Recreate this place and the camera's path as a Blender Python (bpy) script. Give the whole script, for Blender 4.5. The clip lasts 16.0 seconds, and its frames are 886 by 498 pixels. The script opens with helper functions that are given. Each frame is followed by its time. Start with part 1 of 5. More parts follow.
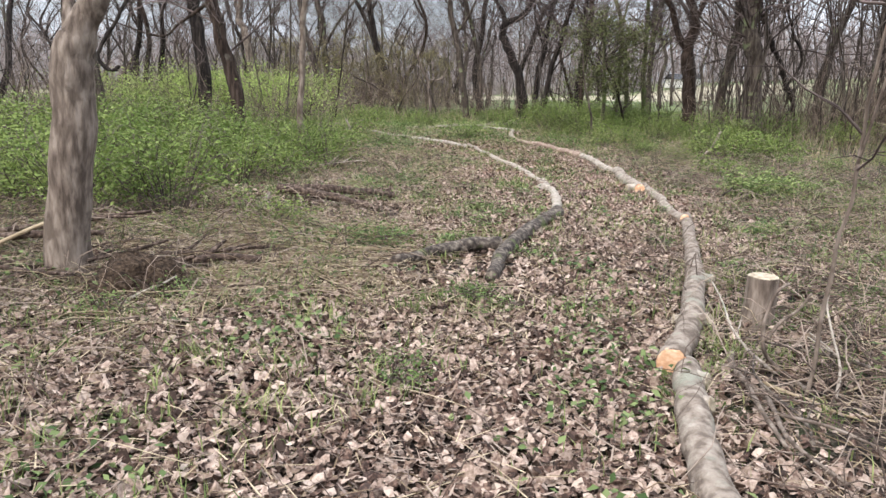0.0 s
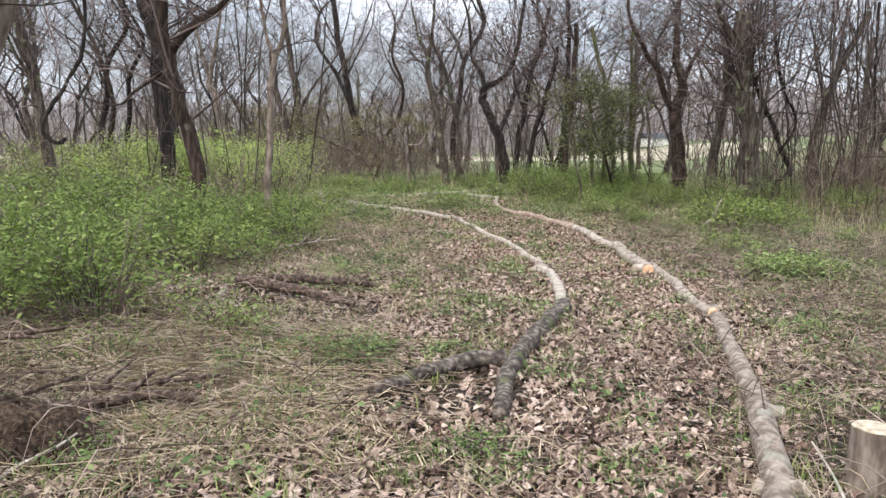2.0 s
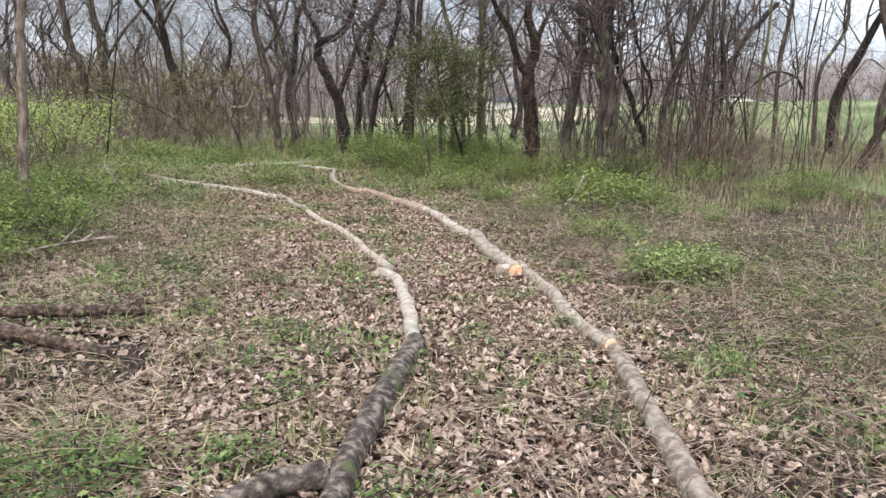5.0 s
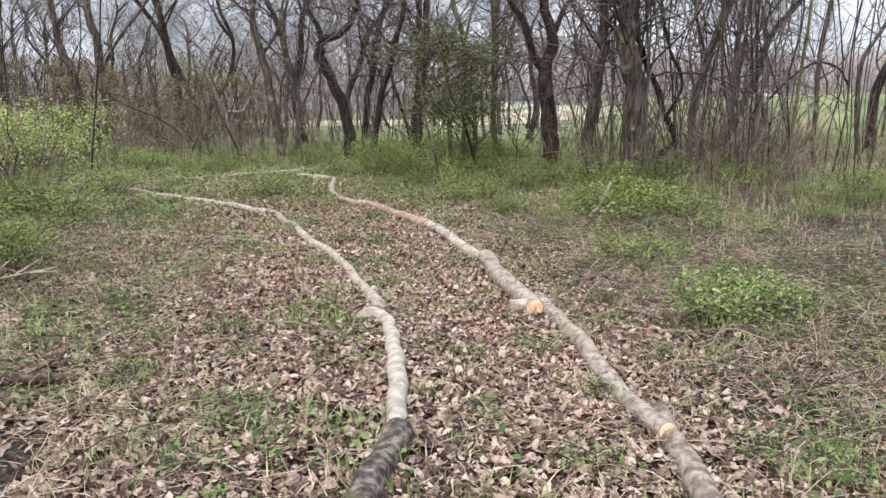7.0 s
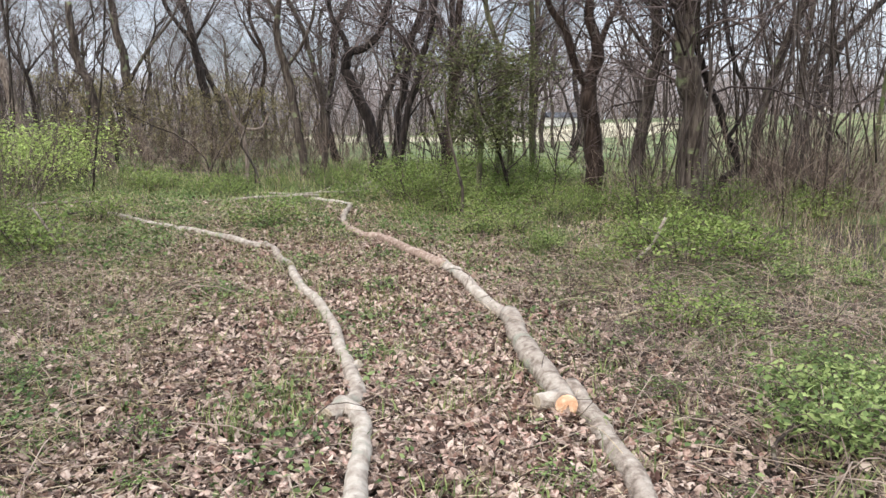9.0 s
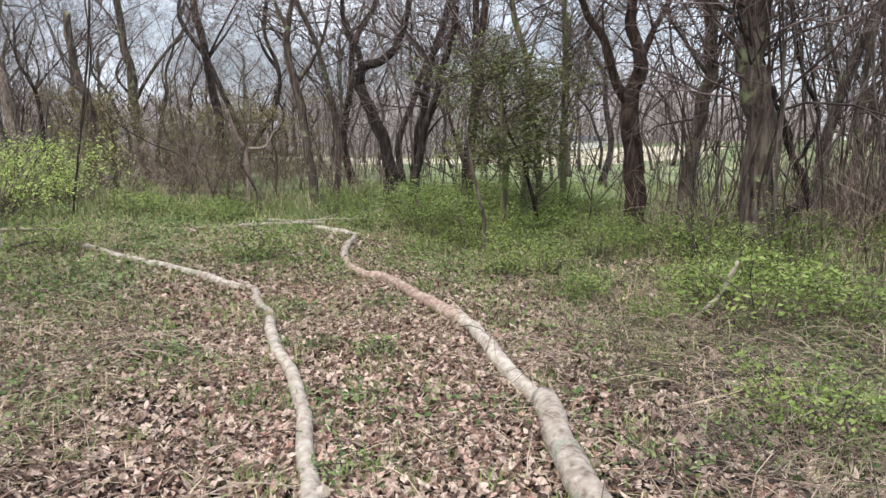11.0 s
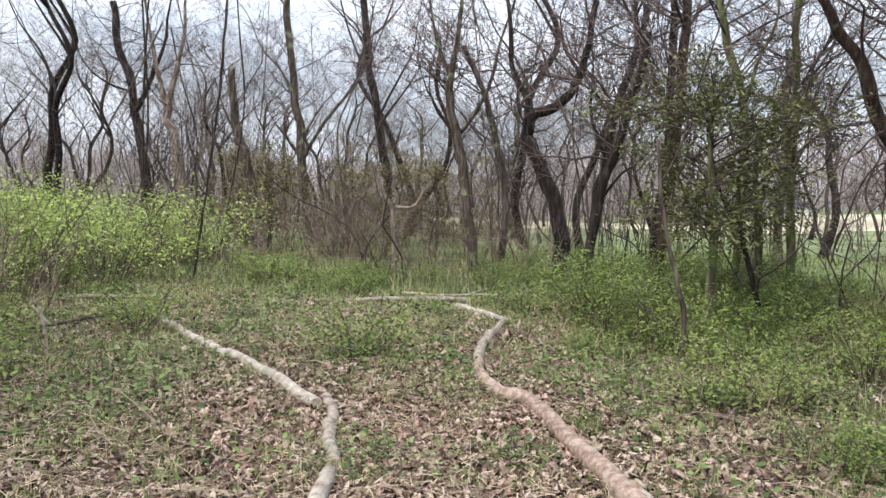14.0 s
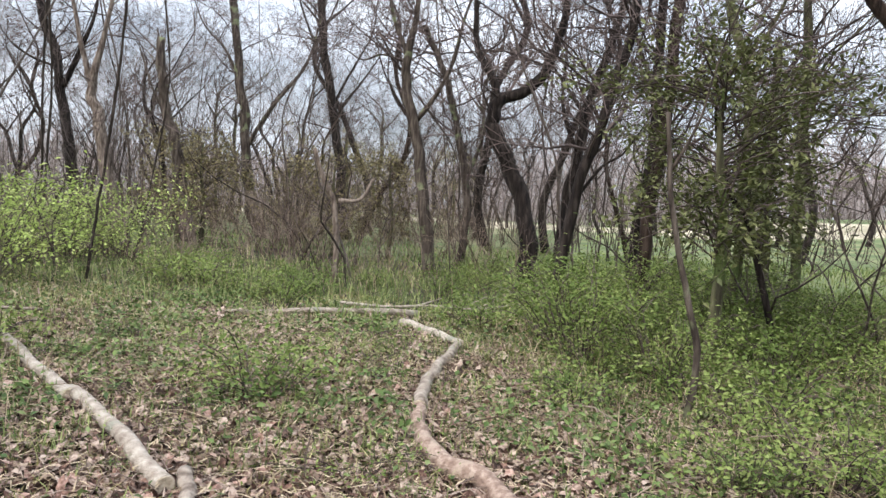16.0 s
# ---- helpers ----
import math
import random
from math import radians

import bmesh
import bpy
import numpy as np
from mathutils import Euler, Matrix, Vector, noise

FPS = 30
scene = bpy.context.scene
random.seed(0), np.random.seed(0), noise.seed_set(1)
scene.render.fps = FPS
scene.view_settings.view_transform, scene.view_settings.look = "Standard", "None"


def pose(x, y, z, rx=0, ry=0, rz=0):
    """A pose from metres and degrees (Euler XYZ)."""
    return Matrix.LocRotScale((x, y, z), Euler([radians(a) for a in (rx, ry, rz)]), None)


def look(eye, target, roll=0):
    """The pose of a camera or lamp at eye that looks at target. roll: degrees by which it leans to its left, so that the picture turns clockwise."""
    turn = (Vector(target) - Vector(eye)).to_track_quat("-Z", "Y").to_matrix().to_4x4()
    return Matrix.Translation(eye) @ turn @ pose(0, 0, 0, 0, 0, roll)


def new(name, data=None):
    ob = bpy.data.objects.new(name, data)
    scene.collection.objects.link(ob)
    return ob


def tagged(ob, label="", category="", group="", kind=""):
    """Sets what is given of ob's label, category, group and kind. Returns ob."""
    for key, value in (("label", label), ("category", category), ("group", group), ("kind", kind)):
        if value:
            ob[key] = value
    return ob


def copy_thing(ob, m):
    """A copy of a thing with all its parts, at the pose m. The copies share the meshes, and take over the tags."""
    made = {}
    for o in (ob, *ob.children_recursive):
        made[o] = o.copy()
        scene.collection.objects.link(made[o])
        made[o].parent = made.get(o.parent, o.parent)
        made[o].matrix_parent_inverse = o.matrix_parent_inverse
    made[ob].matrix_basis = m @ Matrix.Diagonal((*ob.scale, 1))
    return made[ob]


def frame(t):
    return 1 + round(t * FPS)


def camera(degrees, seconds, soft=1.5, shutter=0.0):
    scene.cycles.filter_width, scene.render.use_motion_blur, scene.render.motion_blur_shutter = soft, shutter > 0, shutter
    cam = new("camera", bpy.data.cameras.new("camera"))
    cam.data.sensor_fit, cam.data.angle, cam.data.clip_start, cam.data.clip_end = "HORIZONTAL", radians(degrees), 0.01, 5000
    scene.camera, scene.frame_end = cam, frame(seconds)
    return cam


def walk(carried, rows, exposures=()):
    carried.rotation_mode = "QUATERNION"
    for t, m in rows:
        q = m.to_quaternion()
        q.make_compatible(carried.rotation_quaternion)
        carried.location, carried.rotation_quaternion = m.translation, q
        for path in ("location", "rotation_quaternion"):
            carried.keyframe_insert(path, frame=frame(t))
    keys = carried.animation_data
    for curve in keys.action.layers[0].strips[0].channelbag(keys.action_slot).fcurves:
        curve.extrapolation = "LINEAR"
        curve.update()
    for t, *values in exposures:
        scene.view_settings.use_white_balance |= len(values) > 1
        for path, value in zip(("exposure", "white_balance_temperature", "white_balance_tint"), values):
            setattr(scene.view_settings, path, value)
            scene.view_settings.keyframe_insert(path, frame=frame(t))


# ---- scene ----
cam = camera(62.7, 16.0, soft=1.5)
METRES, EYE, TILT, LEAN, TURN = 11.5, 1.5, 0.0, 0.0, 0.0
ROWS = [
    (0.0, 0.0, 0.0, 0.0, 0.13, -12.57, -0.6),
    (0.5, -0.0029, 0.0225, 0.0019, -3.25, -12.82, 0.91),
    (1.0, -0.0046, 0.0543, 0.0055, -2.64, -11.25, 0.36),
    (1.5, -0.0053, 0.0729, 0.0131, -1.03, -8.67, -0.36),
    (2.0, -0.0066, 0.0992, 0.0117, -1.73, -7.96, 0.0),
    (2.5, -0.0027, 0.1213, 0.0122, -4.46, -8.67, 0.59),
    (3.0, 0.0099, 0.1515, 0.0134, -6.83, -8.64, 0.2),
    (3.5, 0.0168, 0.1734, 0.0142, -9.21, -8.94, -0.84),
    (4.0, 0.0196, 0.2054, 0.0153, -13.3, -9.84, -0.91),
    (6.5, 0.0442, 0.3353, 0.0224, -13.89, -11.28, -0.8),
    (7.0, 0.0591, 0.3646, 0.0195, -12.54, -10.86, 0.2),
    (7.5, 0.0701, 0.3927, 0.0217, -10.43, -10.23, -0.67),
    (8.0, 0.0789, 0.4276, 0.0206, -9.44, -10.95, -0.27),
    (8.5, 0.0906, 0.4539, 0.0211, -9.21, -10.14, 0.0),
    (9.0, 0.1069, 0.4852, 0.0231, -9.08, -9.62, -0.06),
    (9.5, 0.1132, 0.5167, 0.0211, -8.5, -8.77, -0.14),
    (12.0, 0.1514, 0.6846, 0.0202, -3.85, -6.58, -2.2),
    (12.5, 0.1595, 0.72, 0.0226, 1.34, -5.28, -3.19),
    (13.0, 0.1609, 0.7574, 0.0178, 2.46, -5.62, -2.91),
    (13.5, 0.1603, 0.7891, 0.0159, 3.07, -5.59, -1.79),
    (14.0, 0.1625, 0.8294, 0.0167, 7.07, -3.19, -1.41),
    (14.5, 0.16, 0.8651, 0.013, 6.44, -5.87, -1.6),
    (15.0, 0.1578, 0.8993, 0.0127, 2.67, -8.05, -0.79),
    (15.5, 0.1625, 0.9372, 0.0142, 1.76, -2.88, -0.22),
    (16.0, 0.1616, 0.9693, 0.0129, 4.2, -3.17, -2.87),
]
walk(cam, [(t, pose(0, 0, EYE, TILT, LEAN, TURN) @ pose(METRES * x, METRES * y, METRES * z, 90 + pitch, roll, yaw)) for t, x, y, z, yaw, pitch, roll in ROWS])

# ---- sky, sun, exposure ----
SUN_ELEVATION, SUN_ROTATION = radians(46), radians(215)
scene.view_settings.exposure = 1.34
world = bpy.data.worlds.new("sky")
scene.world = world
world.use_nodes = True
wn, wl = world.node_tree.nodes, world.node_tree.links
sky = wn.new("ShaderNodeTexSky")
sky.sky_type, sky.sun_disc = "NISHITA", False
sky.sun_elevation, sky.sun_rotation = SUN_ELEVATION, SUN_ROTATION
sky.air_density, sky.dust_density = 1.0, 2.0
wcoord, wnoise, wramp, wmix = wn.new("ShaderNodeTexCoord"), wn.new("ShaderNodeTexNoise"), wn.new("ShaderNodeValToRGB"), wn.new("ShaderNodeMixRGB")
wmap = wn.new("ShaderNodeMapping")
wmap.inputs["Scale"].default_value = (1.0, 1.0, 2.6)
wnoise.inputs["Scale"].default_value, wnoise.inputs["Detail"].default_value = 3.2, 6.0
wramp.color_ramp.elements[0].position, wramp.color_ramp.elements[1].position = 0.36, 0.62
wramp.color_ramp.elements[0].color = (0.4, 0.4, 0.4, 1)
wmix.inputs[2].default_value = (12.0, 12.9, 14.4, 1)
wl.new(wcoord.outputs["Generated"], wmap.inputs["Vector"])
wl.new(wmap.outputs["Vector"], wnoise.inputs["Vector"])
wl.new(wnoise.outputs["Fac"], wramp.inputs["Fac"])
wl.new(wramp.outputs["Color"], wmix.inputs[0])
wl.new(sky.outputs["Color"], wmix.inputs[1])
wsep, wlift, wgain = wn.new("ShaderNodeSeparateXYZ"), wn.new("ShaderNodeMath"), wn.new("ShaderNodeMixRGB")
wlift.operation, wlift.use_clamp = "MULTIPLY_ADD", True
wlift.inputs[1].default_value, wlift.inputs[2].default_value = 0.68, 0.25
wgain.blend_type = "MULTIPLY"
wgain.inputs[0].default_value = 1.0
wl.new(wcoord.outputs["Generated"], wsep.inputs[0])
wl.new(wsep.outputs["Z"], wlift.inputs[0])
wl.new(wmix.outputs["Color"], wgain.inputs[1])
wl.new(wlift.outputs[0], wgain.inputs[2])
wl.new(wgain.outputs["Color"], wn["Background"].inputs["Color"])
wn["Background"].inputs["Strength"].default_value = 0.125
sun = new("sun", bpy.data.lights.new("sun", "SUN"))
sun.data.energy, sun.data.angle, sun.data.color = 1.5, radians(45), (1.0, 0.93, 0.84)
sun.matrix_world = look((0, 0, 30), (0 - 30 * math.sin(SUN_ROTATION) / math.tan(SUN_ELEVATION), -30 * math.cos(SUN_ROTATION) / math.tan(SUN_ELEVATION), 0))


# ---- materials ----
def material(name, colours, scale=8.0, detail=6.0, stretch=(1, 1, 1), rough=0.85, bump=0.3, bump_scale=40.0, spots=None, island=0.0, obj=0.0, low=0.35, high=0.65, back=0.0):
    """Noise between two to four colours, fine relief, spots of another colour, and a change from piece to piece."""
    m = bpy.data.materials.new(name)
    m.use_nodes = True
    n, k = m.node_tree.nodes, m.node_tree.links
    b = n["Principled BSDF"]
    b.inputs["Roughness"].default_value = rough
    b.inputs["Specular IOR Level"].default_value = 0.25
    co, mp = n.new("ShaderNodeTexCoord"), n.new("ShaderNodeMapping")
    mp.inputs["Scale"].default_value = stretch
    k.new(co.outputs["Object"], mp.inputs["Vector"])
    t = n.new("ShaderNodeTexNoise")
    t.inputs["Scale"].default_value, t.inputs["Detail"].default_value = scale, detail
    k.new(mp.outputs["Vector"], t.inputs["Vector"])
    r = n.new("ShaderNodeValToRGB")
    e = r.color_ramp.elements
    while len(e) < len(colours):
        e.new(0.5)
    for i, c in enumerate(colours):
        e[i].position = low + (high - low) * i / max(len(colours) - 1, 1)
        e[i].color = (*c, 1)
    out = r.outputs["Color"]
    src = t.outputs["Fac"]
    if island:
        g = n.new("ShaderNodeNewGeometry")
        a = n.new("ShaderNodeMath")
        a.operation = "MULTIPLY_ADD"
        a.inputs[1].default_value = island
        k.new(g.outputs["Random Per Island"], a.inputs[0])
        s = n.new("ShaderNodeMath")
        s.operation = "SUBTRACT"
        s.inputs[1].default_value = island / 2
        k.new(t.outputs["Fac"], s.inputs[0])
        k.new(s.outputs[0], a.inputs[2])
        src = a.outputs[0]
    if obj:
        g = n.new("ShaderNodeObjectInfo")
        a = n.new("ShaderNodeMath")
        a.operation = "MULTIPLY_ADD"
        a.inputs[1].default_value = obj
        k.new(g.outputs["Random"], a.inputs[0])
        s = n.new("ShaderNodeMath")
        s.operation = "SUBTRACT"
        s.inputs[1].default_value = obj / 2
        k.new(src, s.inputs[0])
        k.new(s.outputs[0], a.inputs[2])
        src = a.outputs[0]
    k.new(src, r.inputs["Fac"])
    if spots:
        colour, size, amount = spots
        t2, r2, mx = n.new("ShaderNodeTexNoise"), n.new("ShaderNodeValToRGB"), n.new("ShaderNodeMixRGB")
        t2.inputs["Scale"].default_value, t2.inputs["Detail"].default_value = size, 4.0
        k.new(co.outputs["Object"], t2.inputs["Vector"])
        r2.color_ramp.elements[0].position, r2.color_ramp.elements[1].position = 1 - amount, 1 - amount + 0.09
        k.new(t2.outputs["Fac"], r2.inputs["Fac"])
        k.new(r2.outputs["Color"], mx.inputs[0])
        k.new(out, mx.inputs[1])
        mx.inputs[2].default_value = (*colour, 1)
        out = mx.outputs["Color"]
    k.new(out, b.inputs["Base Color"])
    if back:
        tr, ad = n.new("ShaderNodeBsdfTranslucent"), n.new("ShaderNodeMixShader")
        ad.inputs[0].default_value = back
        k.new(out, tr.inputs["Color"])
        k.new(b.outputs[0], ad.inputs[1])
        k.new(tr.outputs[0], ad.inputs[2])
        k.new(ad.outputs[0], n["Material Output"].inputs["Surface"])
    if bump:
        t3, bp = n.new("ShaderNodeTexNoise"), n.new("ShaderNodeBump")
        t3.inputs["Scale"].default_value, t3.inputs["Detail"].default_value = bump_scale, 5.0
        k.new(mp.outputs["Vector"], t3.inputs["Vector"])
        bp.inputs["Strength"].default_value, bp.inputs["Distance"].default_value = bump, 0.02
        k.new(t3.outputs["Fac"], bp.inputs["Height"])
        k.new(bp.outputs["Normal"], b.inputs["Normal"])
    return m


UP = (1, 1, 0.16)
BARK = {
    "grey": material("bark_grey", [(0.026, 0.019, 0.016), (0.062, 0.048, 0.039), (0.115, 0.094, 0.078)], 22, 8, UP, 0.95, 1.0, 60, ((0.16, 0.18, 0.1), 4.0, 0.42)),
    "dark": material("bark_dark", [(0.007, 0.005, 0.005), (0.018, 0.013, 0.011), (0.042, 0.033, 0.029)], 20, 8, UP, 0.95, 1.0, 55),
    "brown": material("bark_brown", [(0.013, 0.008, 0.006), (0.034, 0.022, 0.017), (0.066, 0.047, 0.038)], 20, 8, UP, 0.95, 1.0, 55, ((0.12, 0.105, 0.09), 5.0, 0.36)),
    "pale": material("bark_pale", [(0.075, 0.056, 0.045), (0.16, 0.125, 0.102), (0.25, 0.205, 0.172)], 24, 9, (1, 1, 0.25), 0.95, 1.0, 45, ((0.11, 0.085, 0.068), 7.0, 0.44)),
    "moss": material("bark_moss", [(0.045, 0.041, 0.027), (0.090, 0.088, 0.050), (0.149, 0.144, 0.081)], 18, 8, UP, 0.95, 0.9, 50, ((0.09, 0.12, 0.04), 3.0, 0.46)),
}
TWIG = material("twig_bark", [(0.04, 0.029, 0.027), (0.085, 0.063, 0.058), (0.145, 0.112, 0.105)], 3, 2, (1, 1, 1), 0.95, 0.0, island=0.5)
VINE = material("vine_bark", [(0.024, 0.018, 0.014), (0.057, 0.044, 0.038), (0.096, 0.079, 0.070)], 25, 5, UP, 0.95, 0.6, 60, obj=0.3)
LOG = material("log_bark", [(0.13, 0.1, 0.08), (0.25, 0.205, 0.168), (0.315, 0.272, 0.228), (0.40, 0.355, 0.302)], 17, 10, (1, 1, 1), 0.85, 0.8, 55, ((0.235, 0.23, 0.185), 5.0, 0.4), obj=0.25, low=0.3, high=0.7)
LOG_RED = material("log_bark_reddish", [(0.15, 0.1, 0.078), (0.235, 0.165, 0.13), (0.34, 0.265, 0.215)], 28, 8, (1, 1, 1), 0.85, 0.6, 55, ((0.32, 0.25, 0.2), 9.0, 0.42))
LOG_DARK = material("log_bark_dark", [(0.022, 0.017, 0.015), (0.07, 0.055, 0.046), (0.19, 0.16, 0.13)], 26, 10, (1, 1, 1), 0.9, 0.7, 60, ((0.075, 0.09, 0.035), 5.0, 0.42))
ROTTEN = material("rotten_reddish_wood", [(0.026, 0.018, 0.014), (0.07, 0.047, 0.037), (0.165, 0.122, 0.098)], 30, 8, (1, 1, 1), 0.95, 0.9, 50)
EARTH = material("rotten_bark_crumbs", [(0.016, 0.01, 0.007), (0.045, 0.029, 0.019), (0.1, 0.07, 0.048)], 45, 9, (1, 1, 1), 1.0, 1.0, 90)
CUT = material("cut_wood", [(0.55, 0.3, 0.17), (0.66, 0.4, 0.25), (0.74, 0.52, 0.36)], 30, 6, (1, 1, 1), 0.8, 0.3, 90)
CUT_OLD = material("cut_wood_weathered", [(0.25, 0.2, 0.14), (0.37, 0.31, 0.23), (0.46, 0.4, 0.31)], 30, 6, (1, 1, 1), 0.85, 0.3, 90)
LITTER = material("dry_leaf", [(0.035, 0.021, 0.016), (0.125, 0.075, 0.058), (0.22, 0.16, 0.122), (0.33, 0.242, 0.2), (0.47, 0.375, 0.31)], 60, 3, (1, 1, 1), 0.8, 0.2, 120, island=0.74, low=0.2, high=0.86, back=0.04)
LITTER_WARM = material("fresh_dry_leaf", [(0.06, 0.03, 0.022), (0.2, 0.115, 0.085), (0.34, 0.215, 0.175), (0.52, 0.385, 0.32)], 60, 3, (1, 1, 1), 0.8, 0.2, 120, island=0.7, low=0.2, high=0.86, back=0.1)
SOIL = material("woodland_soil", [(0.011, 0.008, 0.006), (0.03, 0.022, 0.018), (0.075, 0.058, 0.046)], 35, 8, (1, 1, 1), 0.95, 1.0, 70, ((0.05, 0.055, 0.028), 1.1, 0.42))
GRASS = material("grass_blade", [(0.085, 0.125, 0.038), (0.165, 0.215, 0.07), (0.28, 0.315, 0.125)], 2.0, 3, (1, 1, 1), 0.7, 0.0, island=0.55, back=0.3)
STRAW = material("dry_straw", [(0.179, 0.129, 0.082), (0.315, 0.245, 0.159), (0.473, 0.384, 0.265)], 5.0, 3, (1, 1, 1), 0.85, 0.0, island=0.7, back=0.15)
KHAKI = material("matted_khaki_grass", [(0.19, 0.175, 0.068), (0.32, 0.285, 0.125), (0.47, 0.42, 0.225)], 3.0, 3, (1, 1, 1), 0.85, 0.0, island=0.7, back=0.2)
LEAF = material("shrub_leaf", [(0.098, 0.145, 0.034), (0.162, 0.218, 0.056), (0.238, 0.29, 0.092)], 1.5, 3, (1, 1, 1), 0.75, 0.0, island=0.35, obj=0.2, back=0.3)
WEED = material("ground_weed_leaf", [(0.048, 0.083, 0.024), (0.103, 0.147, 0.050), (0.182, 0.230, 0.088)], 1.5, 3, (1, 1, 1), 0.6, 0.0, island=0.55, back=0.2)
FRESH = material("fresh_weed_leaf", [(0.062, 0.1, 0.03), (0.112, 0.17, 0.052), (0.19, 0.26, 0.09)], 2.0, 3, (1, 1, 1), 0.8, 0.0, island=0.45, obj=0.2, back=0.25)
LEAF_BRIGHT = material("young_leaf", [(0.22, 0.3, 0.072), (0.33, 0.43, 0.115), (0.47, 0.55, 0.185)], 1.5, 3, (1, 1, 1), 0.75, 0.0, island=0.45, obj=0.2, back=0.35)
YOUNG = material("fresh_bush_leaf", [(0.08, 0.12, 0.035), (0.15, 0.205, 0.065), (0.27, 0.33, 0.12)], 1.5, 3, (1, 1, 1), 0.65, 0.0, island=0.6, obj=0.2, back=0.3)
NEEDLE = material("evergreen_needle", [(0.07, 0.082, 0.03), (0.112, 0.125, 0.045), (0.162, 0.172, 0.07)], 3.0, 3, (1, 1, 1), 0.6, 0.0, island=0.5, back=0.2)
NEEDLE_BROWN = material("evergreen_needle_bronze", [(0.1, 0.088, 0.036), (0.175, 0.15, 0.066), (0.26, 0.22, 0.11)], 3.0, 3, (1, 1, 1), 0.7, 0.0, island=0.5, back=0.15)
BRUSH = material("brush_twig", [(0.07, 0.05, 0.04), (0.17, 0.124, 0.1), (0.3, 0.235, 0.19)], 2, 2, (1, 1, 1), 0.95, 0.0, island=0.6)
# bark of the far belt, distance haze painted in as paler mauve-grey
FAR = material("far_wood_hazed", [(0.189, 0.152, 0.145), (0.290, 0.246, 0.239), (0.392, 0.341, 0.341)], 0.4, 3, (1, 1, 0.3), 0.95, 0.0, island=0.5)
MEADOW = material("meadow", [(0.065, 0.09, 0.034), (0.11, 0.14, 0.055), (0.19, 0.19, 0.095)], 0.25, 8, (1, 1, 1), 0.95, 0.6, 6.0)
DRY_FIELD = material("dry_field", [(0.216, 0.192, 0.128), (0.320, 0.284, 0.200), (0.400, 0.360, 0.264)], 0.12, 8, (1, 1, 1), 0.95, 0.4, 6)
PAINT_WHITE = material("white_paint", [(0.6, 0.58, 0.54), (0.68, 0.66, 0.62)], 2, 3, (1, 1, 1), 0.35, 0.0)
PAINT_DARK = material("dark_glass", [(0.02, 0.022, 0.026), (0.04, 0.042, 0.047)], 2, 3, (1, 1, 1), 0.15, 0.0)
RUBBER = material("tyre_rubber", [(0.02, 0.02, 0.02), (0.035, 0.035, 0.035)], 5, 3, (1, 1, 1), 0.9, 0.0)


# ---- helpers for meshes ----
class Shape:
    """Collects vertices and faces, then becomes one mesh."""

    def __init__(self):
        self.v, self.q, self.t, self.n = [], [], [], 0

    def add(self, verts, quads=None, tris=None):
        if quads is not None and len(quads):
            self.q.append(np.asarray(quads) + self.n)
        if tris is not None and len(tris):
            self.t.append(np.asarray(tris) + self.n)
        self.v.append(np.asarray(verts, float))
        self.n += len(verts)

    def tube(self, pts, radii, sides=5, rough=0.0, caps=False, rng=None):
        p = np.asarray(pts, float)
        r = np.asarray(radii, float)
        d = np.gradient(p, axis=0)
        d /= np.linalg.norm(d, axis=1)[:, None] + 1e-9
        m = d.mean(0)
        ref = np.array((0.0, 0.0, 1.0)) if abs(m[2]) < 0.75 * np.linalg.norm(m) else np.array((0.96, 0.28, 0.0))
        u = np.cross(d, ref)
        u /= np.linalg.norm(u, axis=1)[:, None] + 1e-9
        w = np.cross(d, u)
        a = np.arange(sides) * (2 * math.pi / sides)
        rr = np.repeat(r[:, None], sides, 1)
        if rough:
            rr = rr * (1 + rng.normal(0, rough, rr.shape))
        ring = p[:, None] + rr[:, :, None] * (np.cos(a)[None, :, None] * u[:, None] + np.sin(a)[None, :, None] * w[:, None])
        k = len(p)
        i = (np.arange(k - 1) * sides)[:, None]
        j = np.arange(sides)[None]
        j2 = (j + 1) % sides
        quads = np.stack([i + j, i + j2, i + sides + j2, i + sides + j], -1).reshape(-1, 4)
        verts = ring.reshape(-1, 3)
        tris = None
        if caps:
            verts = np.vstack([verts, p[0], p[-1]])
            c0, c1, top = k * sides, k * sides + 1, (k - 1) * sides
            tris = [(c0, (q + 1) % sides, q) for q in range(sides)] + [(c1, top + q, top + (q + 1) % sides) for q in range(sides)]
        self.add(verts, quads, tris)

    def mesh(self, name, mat, smooth=True):
        me = bpy.data.meshes.new(name)
        v = np.concatenate(self.v) if self.v else np.zeros((0, 3))
        q = np.concatenate(self.q) if self.q else np.zeros((0, 4), int)
        t = np.concatenate(self.t) if self.t else np.zeros((0, 3), int)
        me.vertices.add(len(v))
        me.vertices.foreach_set("co", v.astype(np.float32).ravel())
        loops = np.concatenate([q.ravel(), t.ravel()]).astype(np.int32)
        me.loops.add(len(loops))
        me.loops.foreach_set("vertex_index", loops)
        me.polygons.add(len(q) + len(t))
        me.polygons.foreach_set("loop_start", np.concatenate([np.arange(len(q)) * 4, len(q) * 4 + np.arange(len(t)) * 3]).astype(np.int32))
        me.polygons.foreach_set("use_smooth", np.full(len(q) + len(t), smooth))
        me.materials.append(mat)
        me.update(calc_edges=True)
        me.validate()
        return me


